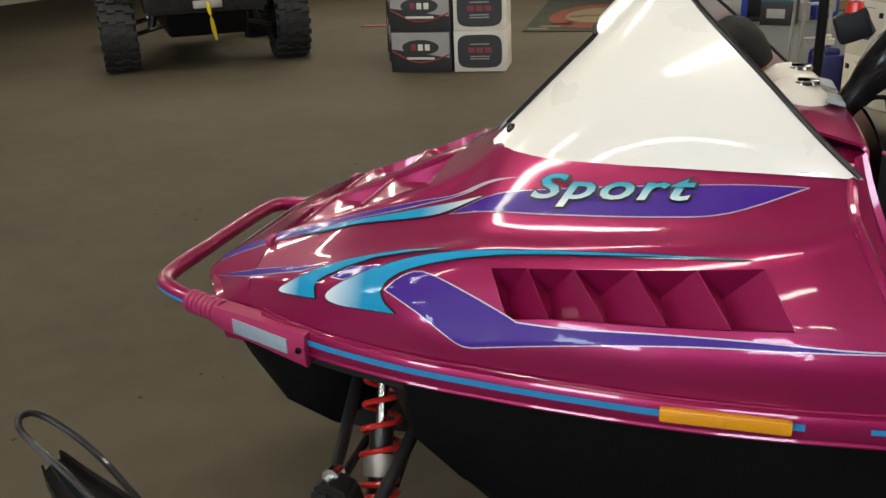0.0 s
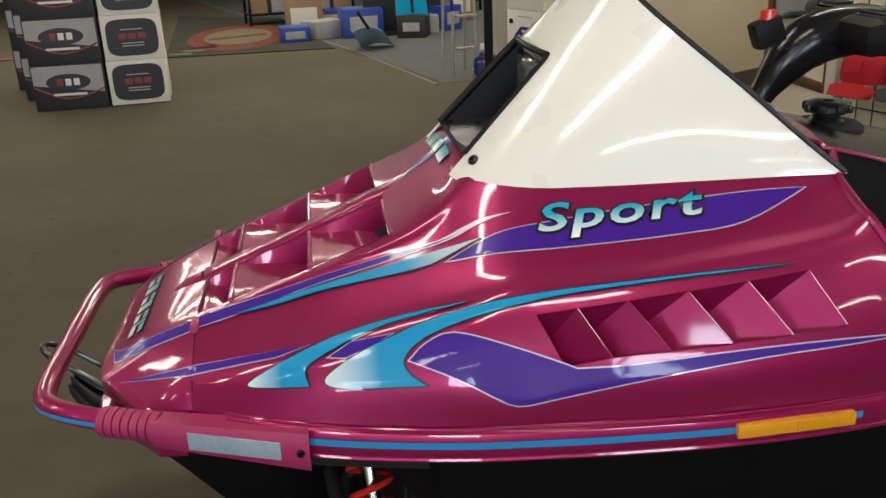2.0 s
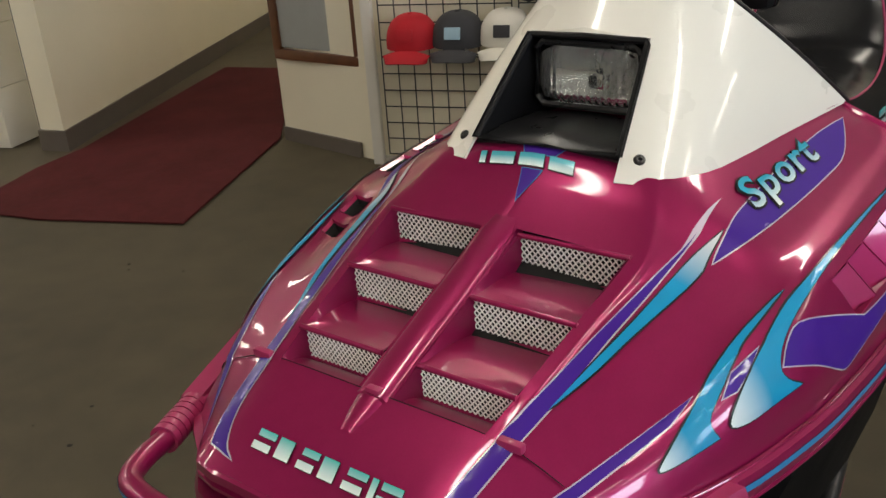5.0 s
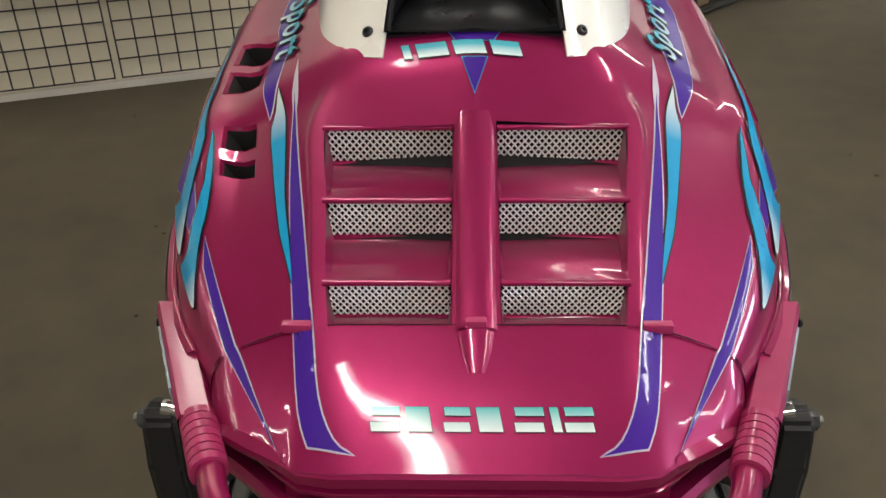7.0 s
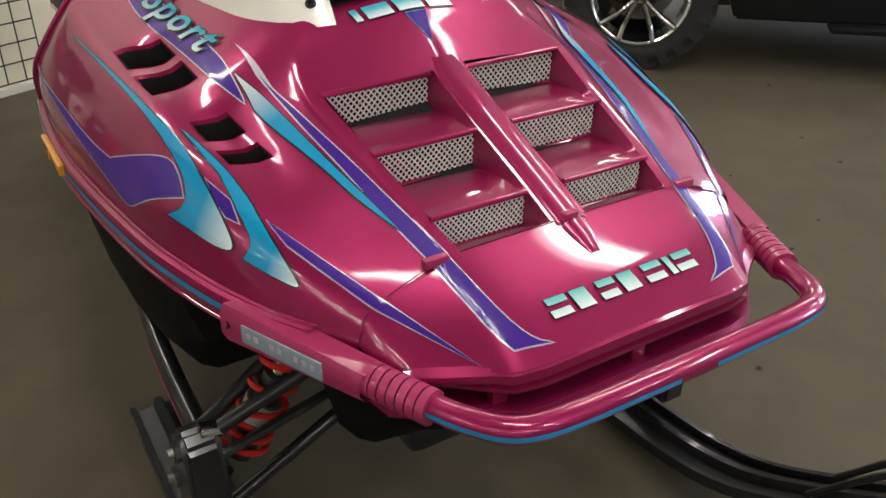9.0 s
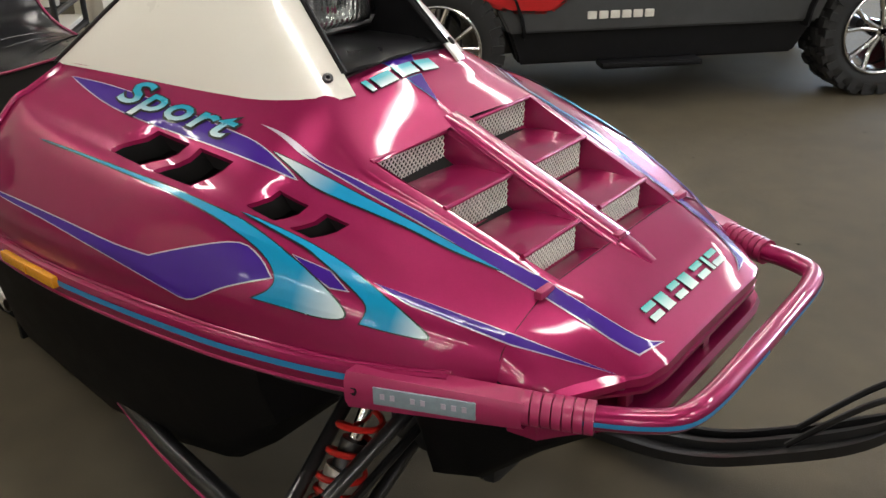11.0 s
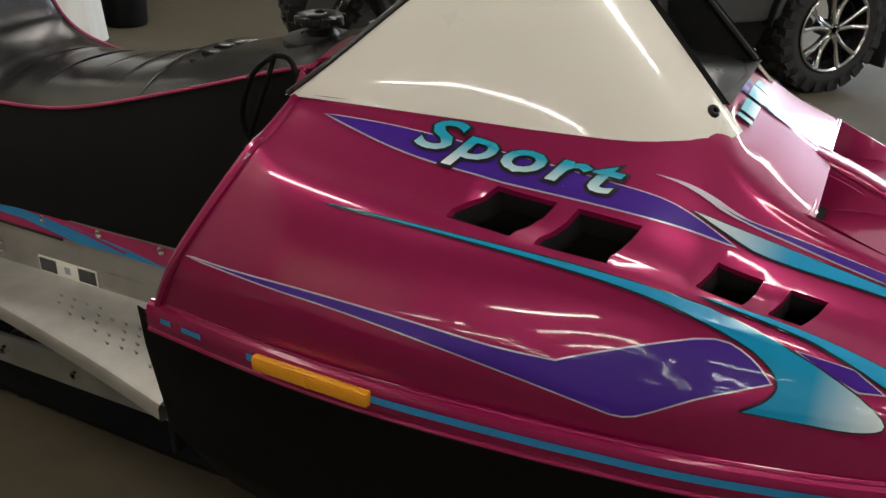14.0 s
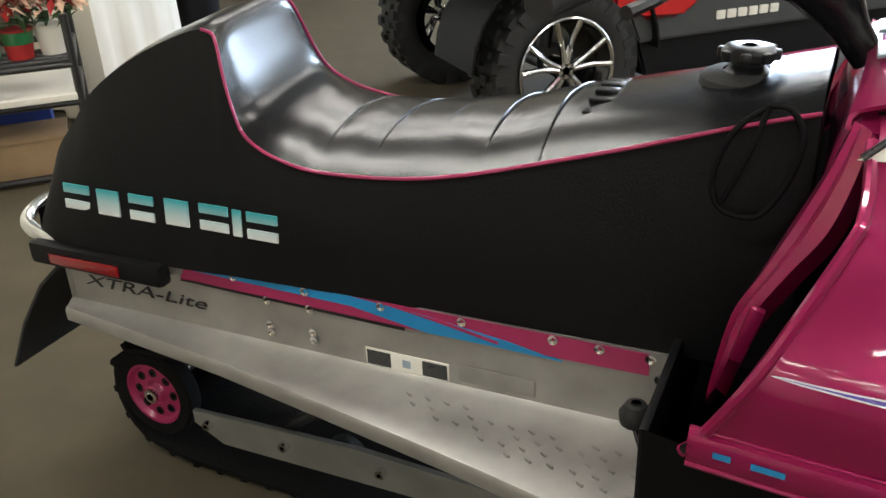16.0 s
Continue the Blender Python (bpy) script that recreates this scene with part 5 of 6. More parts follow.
# ceiling lamps: short twin-tube fixtures in rows along the room
LAMP = bpy.data.meshes.new("frame"), bpy.data.meshes.new("diffuser")
for me, bm_, mt in ((LAMP[0], cube(0, 0, -.03, 1.26, .30, .06, .006), CEILM), (LAMP[1], cube(0, 0, -.066, 1.2, .045, .012, .004), TUBEM)):
    bm_.to_mesh(me)
    bm_.free()
    me.materials.append(mt)
for ia in range(-3, 3):
    for ib in range(-7, 4):
        c = Vector((1.45, -.31, CEIL)) + room(2.44 * ia, 1.83 * ib)
        if not (-5.0 < c.x < 7.5 and -13 < c.y < 6.4) or (ib == -1 and ia in (-1, 0)):
            continue
        lf = tagged(new("ceiling_light"), "white twin-tube ceiling light", "light", "ceiling lights")
        m = Matrix.Translation(c) @ Matrix.Rotation(ROT, 4, 'Z')
        for me, dy in ((LAMP[0], 0), (LAMP[1], -.07), (LAMP[1], .07)):
            o = new(me.name, me)
            o.parent = lf
            o.location = (0, dy, 0)
        la = bpy.data.lights.new("tube_light", 'AREA')
        la.shape, la.size, la.size_y, la.energy, la.color = 'RECTANGLE', 1.2, .11, (10.8 if c.y > -4 else 16.0), (1.0, .92, .78)
        new("tube_light", la).matrix_basis = m @ Matrix.Translation((0, 0, -.078))
        lf.matrix_basis = m

# the hall: two walls with baseboards
A, B = Vector((-.593, -3.811)), Vector((-4.66, -6.30))
tagged(finish(prism([A, B, B + Vector((.06, -.16)), A + Vector((.043, -.16))], 0, CEIL, 'Z'), "wall_hall", CREAM, smooth=0), "cream hall wall", "wall", kind="structure")
d = (B - A).normalized()
n = Vector((-d.y, d.x))
n = n if n.y > 0 else -n
tagged(finish(prism([A + n * .012 - d * .012, B + n * .012, B, A + Vector((.055, -.16)), A + Vector((.055, -.16)) - d * .012], 0, .115, 'Z'), "baseboard", BASEB, smooth=0), "brown vinyl baseboard of the hall", "baseboard", kind="structure")
W0, W1 = Vector((-1.298, -2.837)), Vector((-1.238, -2.101))
hb = d * 3.2
tagged(finish(prism([W0, W1, W1 + hb, W0 + hb], 0, CEIL, 'Z'), "wall_picture", CREAM, smooth=0), "cream wall beside the hall", "wall", kind="structure")
tagged(finish(prism([W0 + Vector((.008, -.004)), W1 + Vector((.008, -.14)), W1 + Vector((-.02, -.14)), W0 + Vector((-.02, 0))], 0, .075, 'Z'), "baseboard", BASEB, smooth=0), "brown vinyl baseboard under the picture", "baseboard", kind="structure")
tagged(finish(cube(-5.2, -5.6, CEIL / 2, .1, 4, CEIL), "wall_hall_end", CREAM, smooth=0), "cream wall at the hall's end", "wall", kind="structure")
pic = thing("picture_frame", "dark wooden picture frame with grey glass on the wall", "picture")
for a, b, c, e in ((-2.77, .50, .05, .95), (-2.215, .50, .05, .95), (-2.49, .475, .60, .05), (-2.49, .95, .60, .05)):
    part("frame_rail", cube(-1.262, a if c < .5 else -2.49, (.5 + .47) if c < .5 else b, .03, c, e if c < .5 else .05, .006), WOOD, pic)
part("glass", cube(-1.268, -2.49, .97, .01, .52, .92), GLASSG, pic)

# slatted grid wall behind the caps
G0v, G1v = Vector((-1.221, -2.064)), Vector((-1.81, -.431))
gd = (G1v - G0v).normalized()
gn = Vector((gd.y, -gd.x))
ang = math.atan2(gd.y, gd.x)
gb4 = prism([G0v - gn * .05 - gd * .06, G1v - gn * .05 + gd * .6, G1v - gn * .15 + gd * .6, G0v - gn * .15 - gd * .06], 0, CEIL, 'Z')
tagged(finish(gb4, "wall_grid", CREAM, smooth=0), "cream wall behind the wire grids", "wall", kind="structure")
tagged(finish(prism([G0v - gn * .045 - gd * .07, G1v - gn * .045 + gd * .6, G1v - gn * .02 + gd * .6, G0v - gn * .02 - gd * .07], 0, .028, 'Z'), "trim", CARDW, smooth=0), "white kick strip under the grid", "trim", kind="structure")
post_ = cube(0, 0, CEIL / 2, .05, .035, CEIL, .003)
bmesh.ops.transform(post_, matrix=Matrix.Translation((*(G0v - gd * .035), 0)) @ Matrix.Rotation(ang, 4, 'Z'), verts=post_.verts[:])
tagged(finish(post_, "trim", CARDW), "white corner post beside the grid", "trim", kind="structure")
vm = bpy.data.meshes.new("wire")
b_ = tube([(0, 0, 0), (0, 0, 1.9)], .0032, 6, 1)
b_.to_mesh(vm)
b_.free()
vm.materials.append(GRIDW)
for pn in range(3):
    pl = .62
    gp_ = thing("wire_grid", "black wire display grid on the cream wall", "display grid", "wire grids")
    hm = bpy.data.meshes.new("wire")
    b_ = tube([(0, 0, 0), (pl, 0, 0)], .0032, 6, 1)
    b_.to_mesh(hm)
    b_.free()
    hm.materials.append(GRIDW)
    for k in range(9):
        w = new("wire", vm)
        w.parent = gp_
        w.location = (pl * k / 8, 0, .05)
    for k in range(25):
        w = new("wire", hm)
        w.parent = gp_
        w.location = (0, .006, .05 + .0775 * k)
    gp_.matrix_basis = Matrix.Translation((*(G0v + gd * (.02 + pn * (pl + .03))), 0)) @ Matrix.Rotation(ang, 4, 'Z')


def cap_mesh(parent, material, badge):
    rows = []
    for i in range(9):
        a = i / 8 * math.pi / 2
        rows.append([Vector((.085 * math.cos(t) * math.cos(a) ** .7, .095 * math.sin(t) * math.cos(a) ** .7, .11 * math.sin(a))) for t in np.linspace(0, 2 * math.pi, 19)[:-1]])
    part("crown", from_grid(rows, close=True), material, parent, smooth=60)
    rows = [[Vector((.06 + .02 + .075 * r * math.cos(t), .088 * math.sin(t) * (1 - .12 * r), .004 - .022 * r * r - .018 * (math.sin(t) ** 2))) for t in np.linspace(-1.35, 1.35, 13)] for r in np.linspace(0, 1, 5)]
    part("brim", thicken(from_grid(rows), .003), material, parent, smooth=60)
    bd = cube(.078, 0, .055, .008, .055, .04, .002, Matrix.Rotation(radians(-18), 3, 'Y'))
    part("badge", bd, badge, parent)
    part("button", lathe([(0, .113), (.008, .112), (.010, .107)], 10), material, parent)


for k, (material, badge, nm) in enumerate(((REDC, REDC, "red cotton cap hanging on the wire grid"), (GREYC, PALEB, "charcoal cap with pale badge on the grid"), (WHITEC, GREYC, "white cap with grey badge on the grid"), (NAVYC, WHITEC, "black cap with white badge on the grid"))):
    c = thing("baseball_cap", nm, "cap", "caps on the grid")
    cap_mesh(c, material, badge)
    p = G0v + gd * (.205 + .215 * k) + gn * .075
    c.matrix_basis = Matrix.Translation((p.x, p.y, (.585 + .008 * k))) @ Matrix.Rotation(ang - math.pi / 2, 4, 'Z') @ Matrix.Rotation(radians(6), 4, 'Y') @ Matrix.Scale(1.28, 4)
for k, (dd, zz, sx_, sz_, material, nm) in enumerate(((.75, .72, .26, .30, NAVYC, "black padded bag hung on the wire grid"), (1.05, .78, .30, .22, GREYC, "charcoal folded jacket on the wire grid"), (1.0, .55, .22, .12, REDC, "red folded cap stack on the grid"), (1.30, .60, .26, .18, WHITEC, "white boxed goods on the wire grid"))):
    p = G0v + gd * dd + gn * .09
    g = thing("hanging_goods", nm, "merchandise")
    b_ = bmesh.new()
    bmesh.ops.create_icosphere(b_, subdivisions=3, radius=1)
    for v in b_.verts:
        w = noise.noise(v.co * 2.3 + Vector((k * 7, 0, 0))) * .22
        v.co = Vector((v.co.x * sx_ / 2 * (1 + w), v.co.y * .07 * (1 + w), (v.co.z * (1 + w)) * sz_ / 2))
    part("body", b_, material, g, smooth=80)
    part("hook", tube([(0, -.06, sz_ / 2 + .05), (0, 0, sz_ / 2 + .06), (0, .0, sz_ / 2 - .02)], .004, 6, 3), CHROME, g)
    g.matrix_basis = Matrix.Translation((p.x, p.y, zz + .2)) @ Matrix.Rotation(ang, 4, 'Z')


def laid(name, poly, material, label, category, h=.008):
    return tagged(finish(prism(poly, .004, .004 + h, 'Z', bevel=.003), name, material), label, category)


laid("floor_mat", [(.098, -2.939), (-.189, -2.302), (-1.275, -2.865), (-2.62, -4.12), (-2.45, -4.70), (-.65, -3.75), (-.32, -3.66), (.210, -3.396)], MAROON, "maroon ribbed floor mat leading into the hall", "mat")
rug = laid("logo_rug", [(2.70, -8.30), (.85, -8.25), (1.5, -12.0), (3.1, -13.2)], OLIVE, "dark olive rug with a worn round emblem", "rug")
part("emblem", prism([(2.0 + .62 * math.cos(a), -9.9 + 1.35 * math.sin(a)) for a in np.linspace(0, 2 * math.pi, 33)[:-1]], .011, .014, 'Z'), RUGRED, rug)
part("emblem_band", prism([(2.0 + .42 * math.cos(a), -9.9 + .85 * math.sin(a)) for a in np.linspace(0, 2 * math.pi, 33)[:-1]], .013, .016, 'Z'), RUGTAN, rug)
part("emblem_bar", prism([(1.65, -10.05), (2.35, -9.75), (2.35, -9.6), (1.65, -9.9)], .015, .018, 'Z'), RUGRED, rug)
for k in range(5):
    part("rug_mark", prism([(2.66 - .12 * k, -8.45 - .22 * k), (2.42 - .12 * k, -8.45 - .22 * k), (2.46 - .12 * k, -8.57 - .22 * k), (2.70 - .12 * k, -8.57 - .22 * k)], .011, .014, 'Z'), RUGTAN, rug)

# crumbs and lint trodden into the carpet
random.seed(21)
cb_ = bmesh.new()
for k in range(170):
    x, y = random.uniform(-1.6, 3.2), random.uniform(-3.0, 3.2)
    if abs(y) < .62 and -1.4 < x < 1.7:
        continue
    r_ = random.uniform(.003, .009)
    a0 = random.random() * 6.28
    pts = [(x + r_ * (.5 + random.random()) * math.cos(a0 + j * 1.2566), y + r_ * (.5 + random.random()) * math.sin(a0 + j * 1.2566)) for j in range(5)]
    lo_ = [cb_.verts.new((p[0], p[1], .0005)) for p in pts]
    top_ = cb_.verts.new((x, y, .001 + r_ * .5))
    for j in range(5):
        cb_.faces.new((lo_[j], lo_[(j + 1) % 5], top_))
tagged(finish(cb_, "floor_litter", mat("dark_lint", (.035, .028, .02), .9, var=.4, scale=50), smooth=0), "dark crumbs and lint trodden into the carpet", "litter", kind="stuff")

# rope post with yellow foot
pole = thing("rope_post", "black post on a round yellow iron foot", "post")
part("foot", lathe([(0, .022), (.05, .028), (.22, .020), (.245, .012), (.25, 0), (0, 0)], 40), YELLOW, pole, "round yellow iron foot")
part("shaft", lathe([(.026, .02), (.026, 1.15), (.0, 1.16)], 16), BLACKP, pole, "black post")
pole.matrix_basis = Matrix.Translation((-.135, -4.311, .001)) @ Matrix.Diagonal((1.12, 1.12, 1, 1))

# stack of white cartons by the wall
for k in range(4):
    bx = thing("parts_carton", "white parts carton with a dark blue emblem", "carton", "white cartons")
    part("box", cube(0, 0, .165, .40, .26, .33, .004), CARDW, bx)
    hexa = [(.115 * math.cos(a) * (1 if abs(math.cos(a)) > .9 else .72), .165 + .062 * (1 if abs(math.sin(a)) > .1 else 0) * (1 if math.sin(a) > 0 else -1)) for a in (0, math.pi / 3, 2 * math.pi / 3, math.pi, 4 * math.pi / 3, 5 * math.pi / 3)]
    part("emblem", prism(hexa, -.1325, -.1305), BLUEP, bx)
    part("emblem_bar", cube(0, -.134, .155, .15, .002, .028), CARDW, bx)
    part("emblem_bar", cube(0, -.134, .198, .06, .002, .016), CARDW, bx)
    part("tape_line", cube(0, -.1315, .29, .16, .002, .006), CARDG, bx)
    for a in (-.15, .15):
        part("hand_hole", cube(a, -.1312, .255, .035, .003, .03, .006), DARK, bx)
    yaw = math.atan2(-4.505 + 4.089, -.351 + .528)
    bx.matrix_basis = Matrix.Translation((-.504, -4.406, .332 * k + .004)) @ Matrix.Rotation(yaw + math.pi, 4, 'Z')
def join_jug():
    b = cube(0, 0, .14, .19, .12, .28, .022)
    cube(-.03, 0, .295, .09, .08, .05, .02, bm=b)
    return b


for k in range(3):
    j = thing("oil_jug", "dark blue plastic oil jug on the floor", "jug", "oil jugs")
    part("body", join_jug(), BLUEP, j)
    part("jug_cap", lathe([(.034, .34), (.034, .375), (0, .376)], 14), CARDW, j)
    part("handle", tube([(.05, 0, .31), (.10, 0, .30), (.105, 0, .22), (.09, 0, .18)], .012, 8, 4), BLUEP, j)
    part("label_panel", cube(0, -.088, .14, .10, .012, .12, .003), CARDG, j)
    j.matrix_basis = Matrix.Translation((-.235 - .19 * (k % 2), -4.82 - .20 * (k // 2), .004)) @ Matrix.Rotation(k * .7, 4, 'Z')
lad = thing("step_ladder", "aluminium step ladder standing folded", "ladder")
for a in (0, .42):
    for b in (0, .30):
        part("stile", tube([(a * .9, b, .0), (.06 + a * .8, .15 + (b - .15) * .35, 1.9)], .022, 8, 1), ALU, lad)
for k in range(6):
    part("tread", cube(.05 + .19, .02 + .02 * k, .22 + .28 * k, .36 - .01 * k, .08, .02, .004), ALU, lad)
part("side_label", cube(.0, .005, .75, .05, .008, .4, .002), BLUEP, lad)
lad.matrix_basis = Matrix.Translation((-.10, -6.0, .004)) @ Matrix.Rotation(radians(200), 4, 'Z') @ Matrix.Diagonal((.62, .7, 1, 1))
tagged(finish(cube(-.62, -6.15, CEIL / 2, .22, .22, CEIL, .01), "column", CEILM), "grey-white steel column", "column", kind="structure")

# goods of the next area
random.seed(4)
for k in range(14):
    g = thing("boxed_goods", "small boxed goods on the carpet", "goods", "boxed goods")
    material = (BLUEC, CARDT, CARDB, CARDG, CARDT, BLUEC)[k % 6]
    w, h, dp = .28 + .22 * random.random(), .14 + .34 * random.random(), .28 + .2 * random.random()
    part("box", cube(0, 0, h / 2, w, dp, h, .008), material, g)
    part("box_panel", cube(0, dp / 2 + .003, h / 2, w * .7, .004, h * .5, .001), (CARDG, CARDW, CARDR)[k % 3], g)
    g.matrix_basis = Matrix.Translation((1.25 - .17 * k + .3 * random.random(), -9.1 - .35 * random.random() - .9 * (k % 3), .004)) @ Matrix.Rotation(random.random() - .3, 4, 'Z')
for k in range(2):
    sh = thing("goods_shelf", "dark shelf unit with stacked goods", "shelf", "goods shelves")
    for z in (.15, .55, .95, 1.35):
        part("shelf_board", cube(0, 0, z, 1.5, .45, .03, .004), BLACKP, sh)
    for a in (-.74, .74):
        for b in (-.21, .21):
            part("upright", cube(a, b, .75, .035, .035, 1.5, .004), BLACKP, sh)
    for m_ in range(15):
        z = (.15, .55, .95)[m_ % 3]
        h = .16 + .14 * random.random()
        part("stock_box", cube(-.6 + .3 * (m_ // 3), .02, z + .016 + h / 2, .22 + .05 * random.random(), .3, h, .006), (CARDT, CARDB, CARDW, CARDG, BLUEC, CARDR)[(m_ * 5 + k) % 6], sh)
    sh.matrix_basis = Matrix.Translation((1.2 - 1.9 * k, -11.4 - .2 * k, .004)) @ Matrix.Rotation(radians(12), 4, 'Z')
for nm, material, at, lean in (("bright cyan plastic sled shovel leaning upright", CYAN, (-.12, -8.9, .262), 12), ("pale blue plastic scraper lying on the carpet", PALEB, (.36, -8.25, .04), 62)):
    sv = thing("snow_shovel", nm, "shovel")
    rows = [[Vector((.17 * u * (1 - .12 * v), .05 * u * u, .42 * v)) for u in np.linspace(-1, 1, 9)] for v in np.linspace(0, 1, 6)]
    part("blade", thicken(from_grid(rows), .006), material, sv, smooth=60)
    part("blade_rib", cube(0, .004, .20, .03, .02, .36, .006), material if material is PALEB else CARDB, sv)
    part("shovel_handle", tube([(0, .01, .40), (0, .0, .75)], .014, 8, 1), BLACKP, sv)
    sv.matrix_basis = Matrix.Translation(at) @ Matrix.Rotation(radians(-20), 4, 'Z') @ Matrix.Rotation(radians(-lean), 4, 'X') @ Matrix.Scale(1.15, 4)
bs = thing("boxed_goods", "black carton under the cyan shovel", "goods", "boxed goods")
part("box", cube(0, 0, .13, .34, .30, .26, .008), CARDB, bs)
part("box_panel", cube(0, .152, .13, .2, .004, .1, .001), CARDG, bs)
bs.matrix_basis = Matrix.Translation((-.12, -8.88, .002)) @ Matrix.Rotation(radians(-20), 4, 'Z')
tr = thing("display_stand", "black display stand behind the shovels", "stand")
part("panel", cube(0, 0, .7, 1.0, .04, 1.4, .006), CARDB, tr)
part("stand_foot", cube(0, 0, .02, 1.0, .4, .04, .006), CARDB, tr)
tr.matrix_basis = Matrix.Translation((-.05, -9.35, .004)) @ Matrix.Rotation(radians(12), 4, 'Z')


# helmet cartons in two kinds
def carton(kind):
    if kind == 0:
        bx = thing("helmet_carton", "black and grey helmet carton with an oval emblem", "carton", "helmet cartons")
        part("box", cube(0, 0, .166, .52, .50, .332, .003), CARDB, bx)
        part("grey_panel", prism([(-.25, .19), (.25, .12), (.25, .326), (-.25, .326)], -.2535, -.2515), CARDG, bx)
        part("red_swoosh", tube([(-.25, -.2525, .175), (-.05, -.2525, .085), (.12, -.2525, .10), (.25, -.2525, .15)], .007, 6, 5), CARDR, bx)
        part("emblem", prism([(.16 * math.cos(a), .205 + .062 * math.sin(a)) for a in np.linspace(0, 2 * math.pi, 25)[:-1]], -.2555, -.2540), CARDB, bx)
        for k in range(3):
            part("emblem_bar", cube(-.06 + .06 * k, -.257, .205, .042, .002, .05, .0006), (CARDR, CARDW, CARDW)[k], bx)
        part("writing_bar", cube(0, -.257, .115, .24, .002, .018), CARDW, bx)
    else:
        bx = thing("helmet_carton", "white helmet carton with a dark rounded panel", "carton", "helmet cartons")
        part("box", cube(0, 0, .166, .43, .44, .332, .003), CARDW, bx)
        part("dark_panel", prism([(.185 * math.copysign(abs(math.cos(a)) ** .45, math.cos(a)), .166 + .135 * math.copysign(abs(math.sin(a)) ** .45, math.sin(a))) for a in np.linspace(0, 2 * math.pi, 33)[:-1]], -.2235, -.2215), CARDB, bx)
        for k in range(3):
            part("emblem_bar", cube(-.07 + .07 * k, -.225, .175, .055, .002, .042, .0006), CARDR, bx)
        for z in (.225, .125, .105):
            part("writing_bar", cube(0, -.225, z, .16, .002, .008), CARDG, bx)
    return bx


proto = [carton(0), carton(1)]
for row in range(5):
    for depth in range(3):
        for kind in (0, 1):
            x = 2.842 if kind == 0 else 2.367
            y = -5.80 - .03 * kind - .54 * depth
            m = Matrix.Translation((x + .22 * depth, y, .3335 * row + .004)) @ Matrix.Rotation(math.pi, 4, 'Z') @ Matrix.Rotation(radians(3 + 5 * kind + (row * 7 % 3 - 1)), 4, 'Z')
            if row == 0 and depth == 0:
                proto[kind].matrix_basis = m
            else:
                copy_thing(proto[kind], m)


# ---- off-road vehicles ----
def tyre_bm(r, w):
    prof = [(r * .62, -w * .40), (r * .70, -w * .50), (r * .86, -w * .52), (r * .95, -w * .46), (r * .965, -w * .2), (r * .965, w * .2), (r * .95, w * .46), (r * .86, w * .52), (r * .70, w * .50), (r * .62, w * .40)]
    return lathe(prof, 40, 'Y', ring=True)


def wheel(parent, at, r, w, out, bright=True):
    """An off-road wheel: treaded tyre, dark rim and bright split spokes. out: the side that shows."""
    h = part("wheel", tyre_bm(r, w), TYRE, parent, "knobbly black tyre on a spoked alloy rim")
    lb_ = bmesh.new()
    for k in range(22):
        a = 2 * math.pi * k / 22
        for j, (off, sl) in enumerate(((-.36, .12), (-.12, -.10), (.12, .10), (.36, -.12))):
            aa = a + sl + (j % 2) * .14
            rot = Matrix.Rotation(-aa, 3, 'Y')
            cube(r * .975 * math.cos(aa), off * w, r * .975 * math.sin(aa), r * .085, w * .22, r * .14, 0, rot, lb_)
        for sd in (-1, 1):
            rot = Matrix.Rotation(-a, 3, 'Y')
            cube(r * .90 * math.cos(a), sd * w * .50, r * .90 * math.sin(a), r * .17, w * .08, r * .12, 0, rot, lb_)
    part("tread", lb_, TYRE, h, smooth=0)
    q = w * .47 * out
    part("rim", lathe([(r * .645, q), (r * .66, q * 1.06), (r * .63, q * 1.08), (r * .615, q * .9), (r * .59, q * .2), (r * .5, -q)], 40, 'Y', ring=False), BLACKA, h)
    part("rim_lip", lathe([(r * .66, q * 1.02), (r * .665, q * 1.1), (r * .645, q * 1.13), (r * .62, q * 1.05)], 40, 'Y', ring=True), MACH, h, "bright rim lip")
    part("hub_cap", lathe([(0, q * 1.0), (r * .10, q * .98), (r * .13, q * .8), (r * .13, 0)], 20, 'Y'), MACH, h)
    for k in range(5):
        a = 2 * math.pi * k / 5 + .3
        sp1 = bmesh.new()
        for da in (-1, 1):
            foot, tip = a + da * .16, a + da * .27
            pts = [(r * .11 * math.cos(foot), q * .92, r * .11 * math.sin(foot)), (r * .36 * math.cos(a + da * .2), q * .90, r * .36 * math.sin(a + da * .2)), (r * .63 * math.cos(tip), q * 1.02, r * .63 * math.sin(tip))]
            tube(pts, [r * .042, r * .036, r * .046], 8, 4, bm=sp1)
        part("spoke", sp1, MACH if bright else BLACKA, h)
        part("lug_nut", tube([(r * .075 * math.cos(a), q * .9, r * .075 * math.sin(a)), (r * .075 * math.cos(a), q * 1.05, r * .075 * math.sin(a))], r * .018, 6, 1), BLACKA, h)
    for ob in (h, *h.children_recursive):
        for v in ob.data.vertices:
            v.co += Vector(at)
    return h


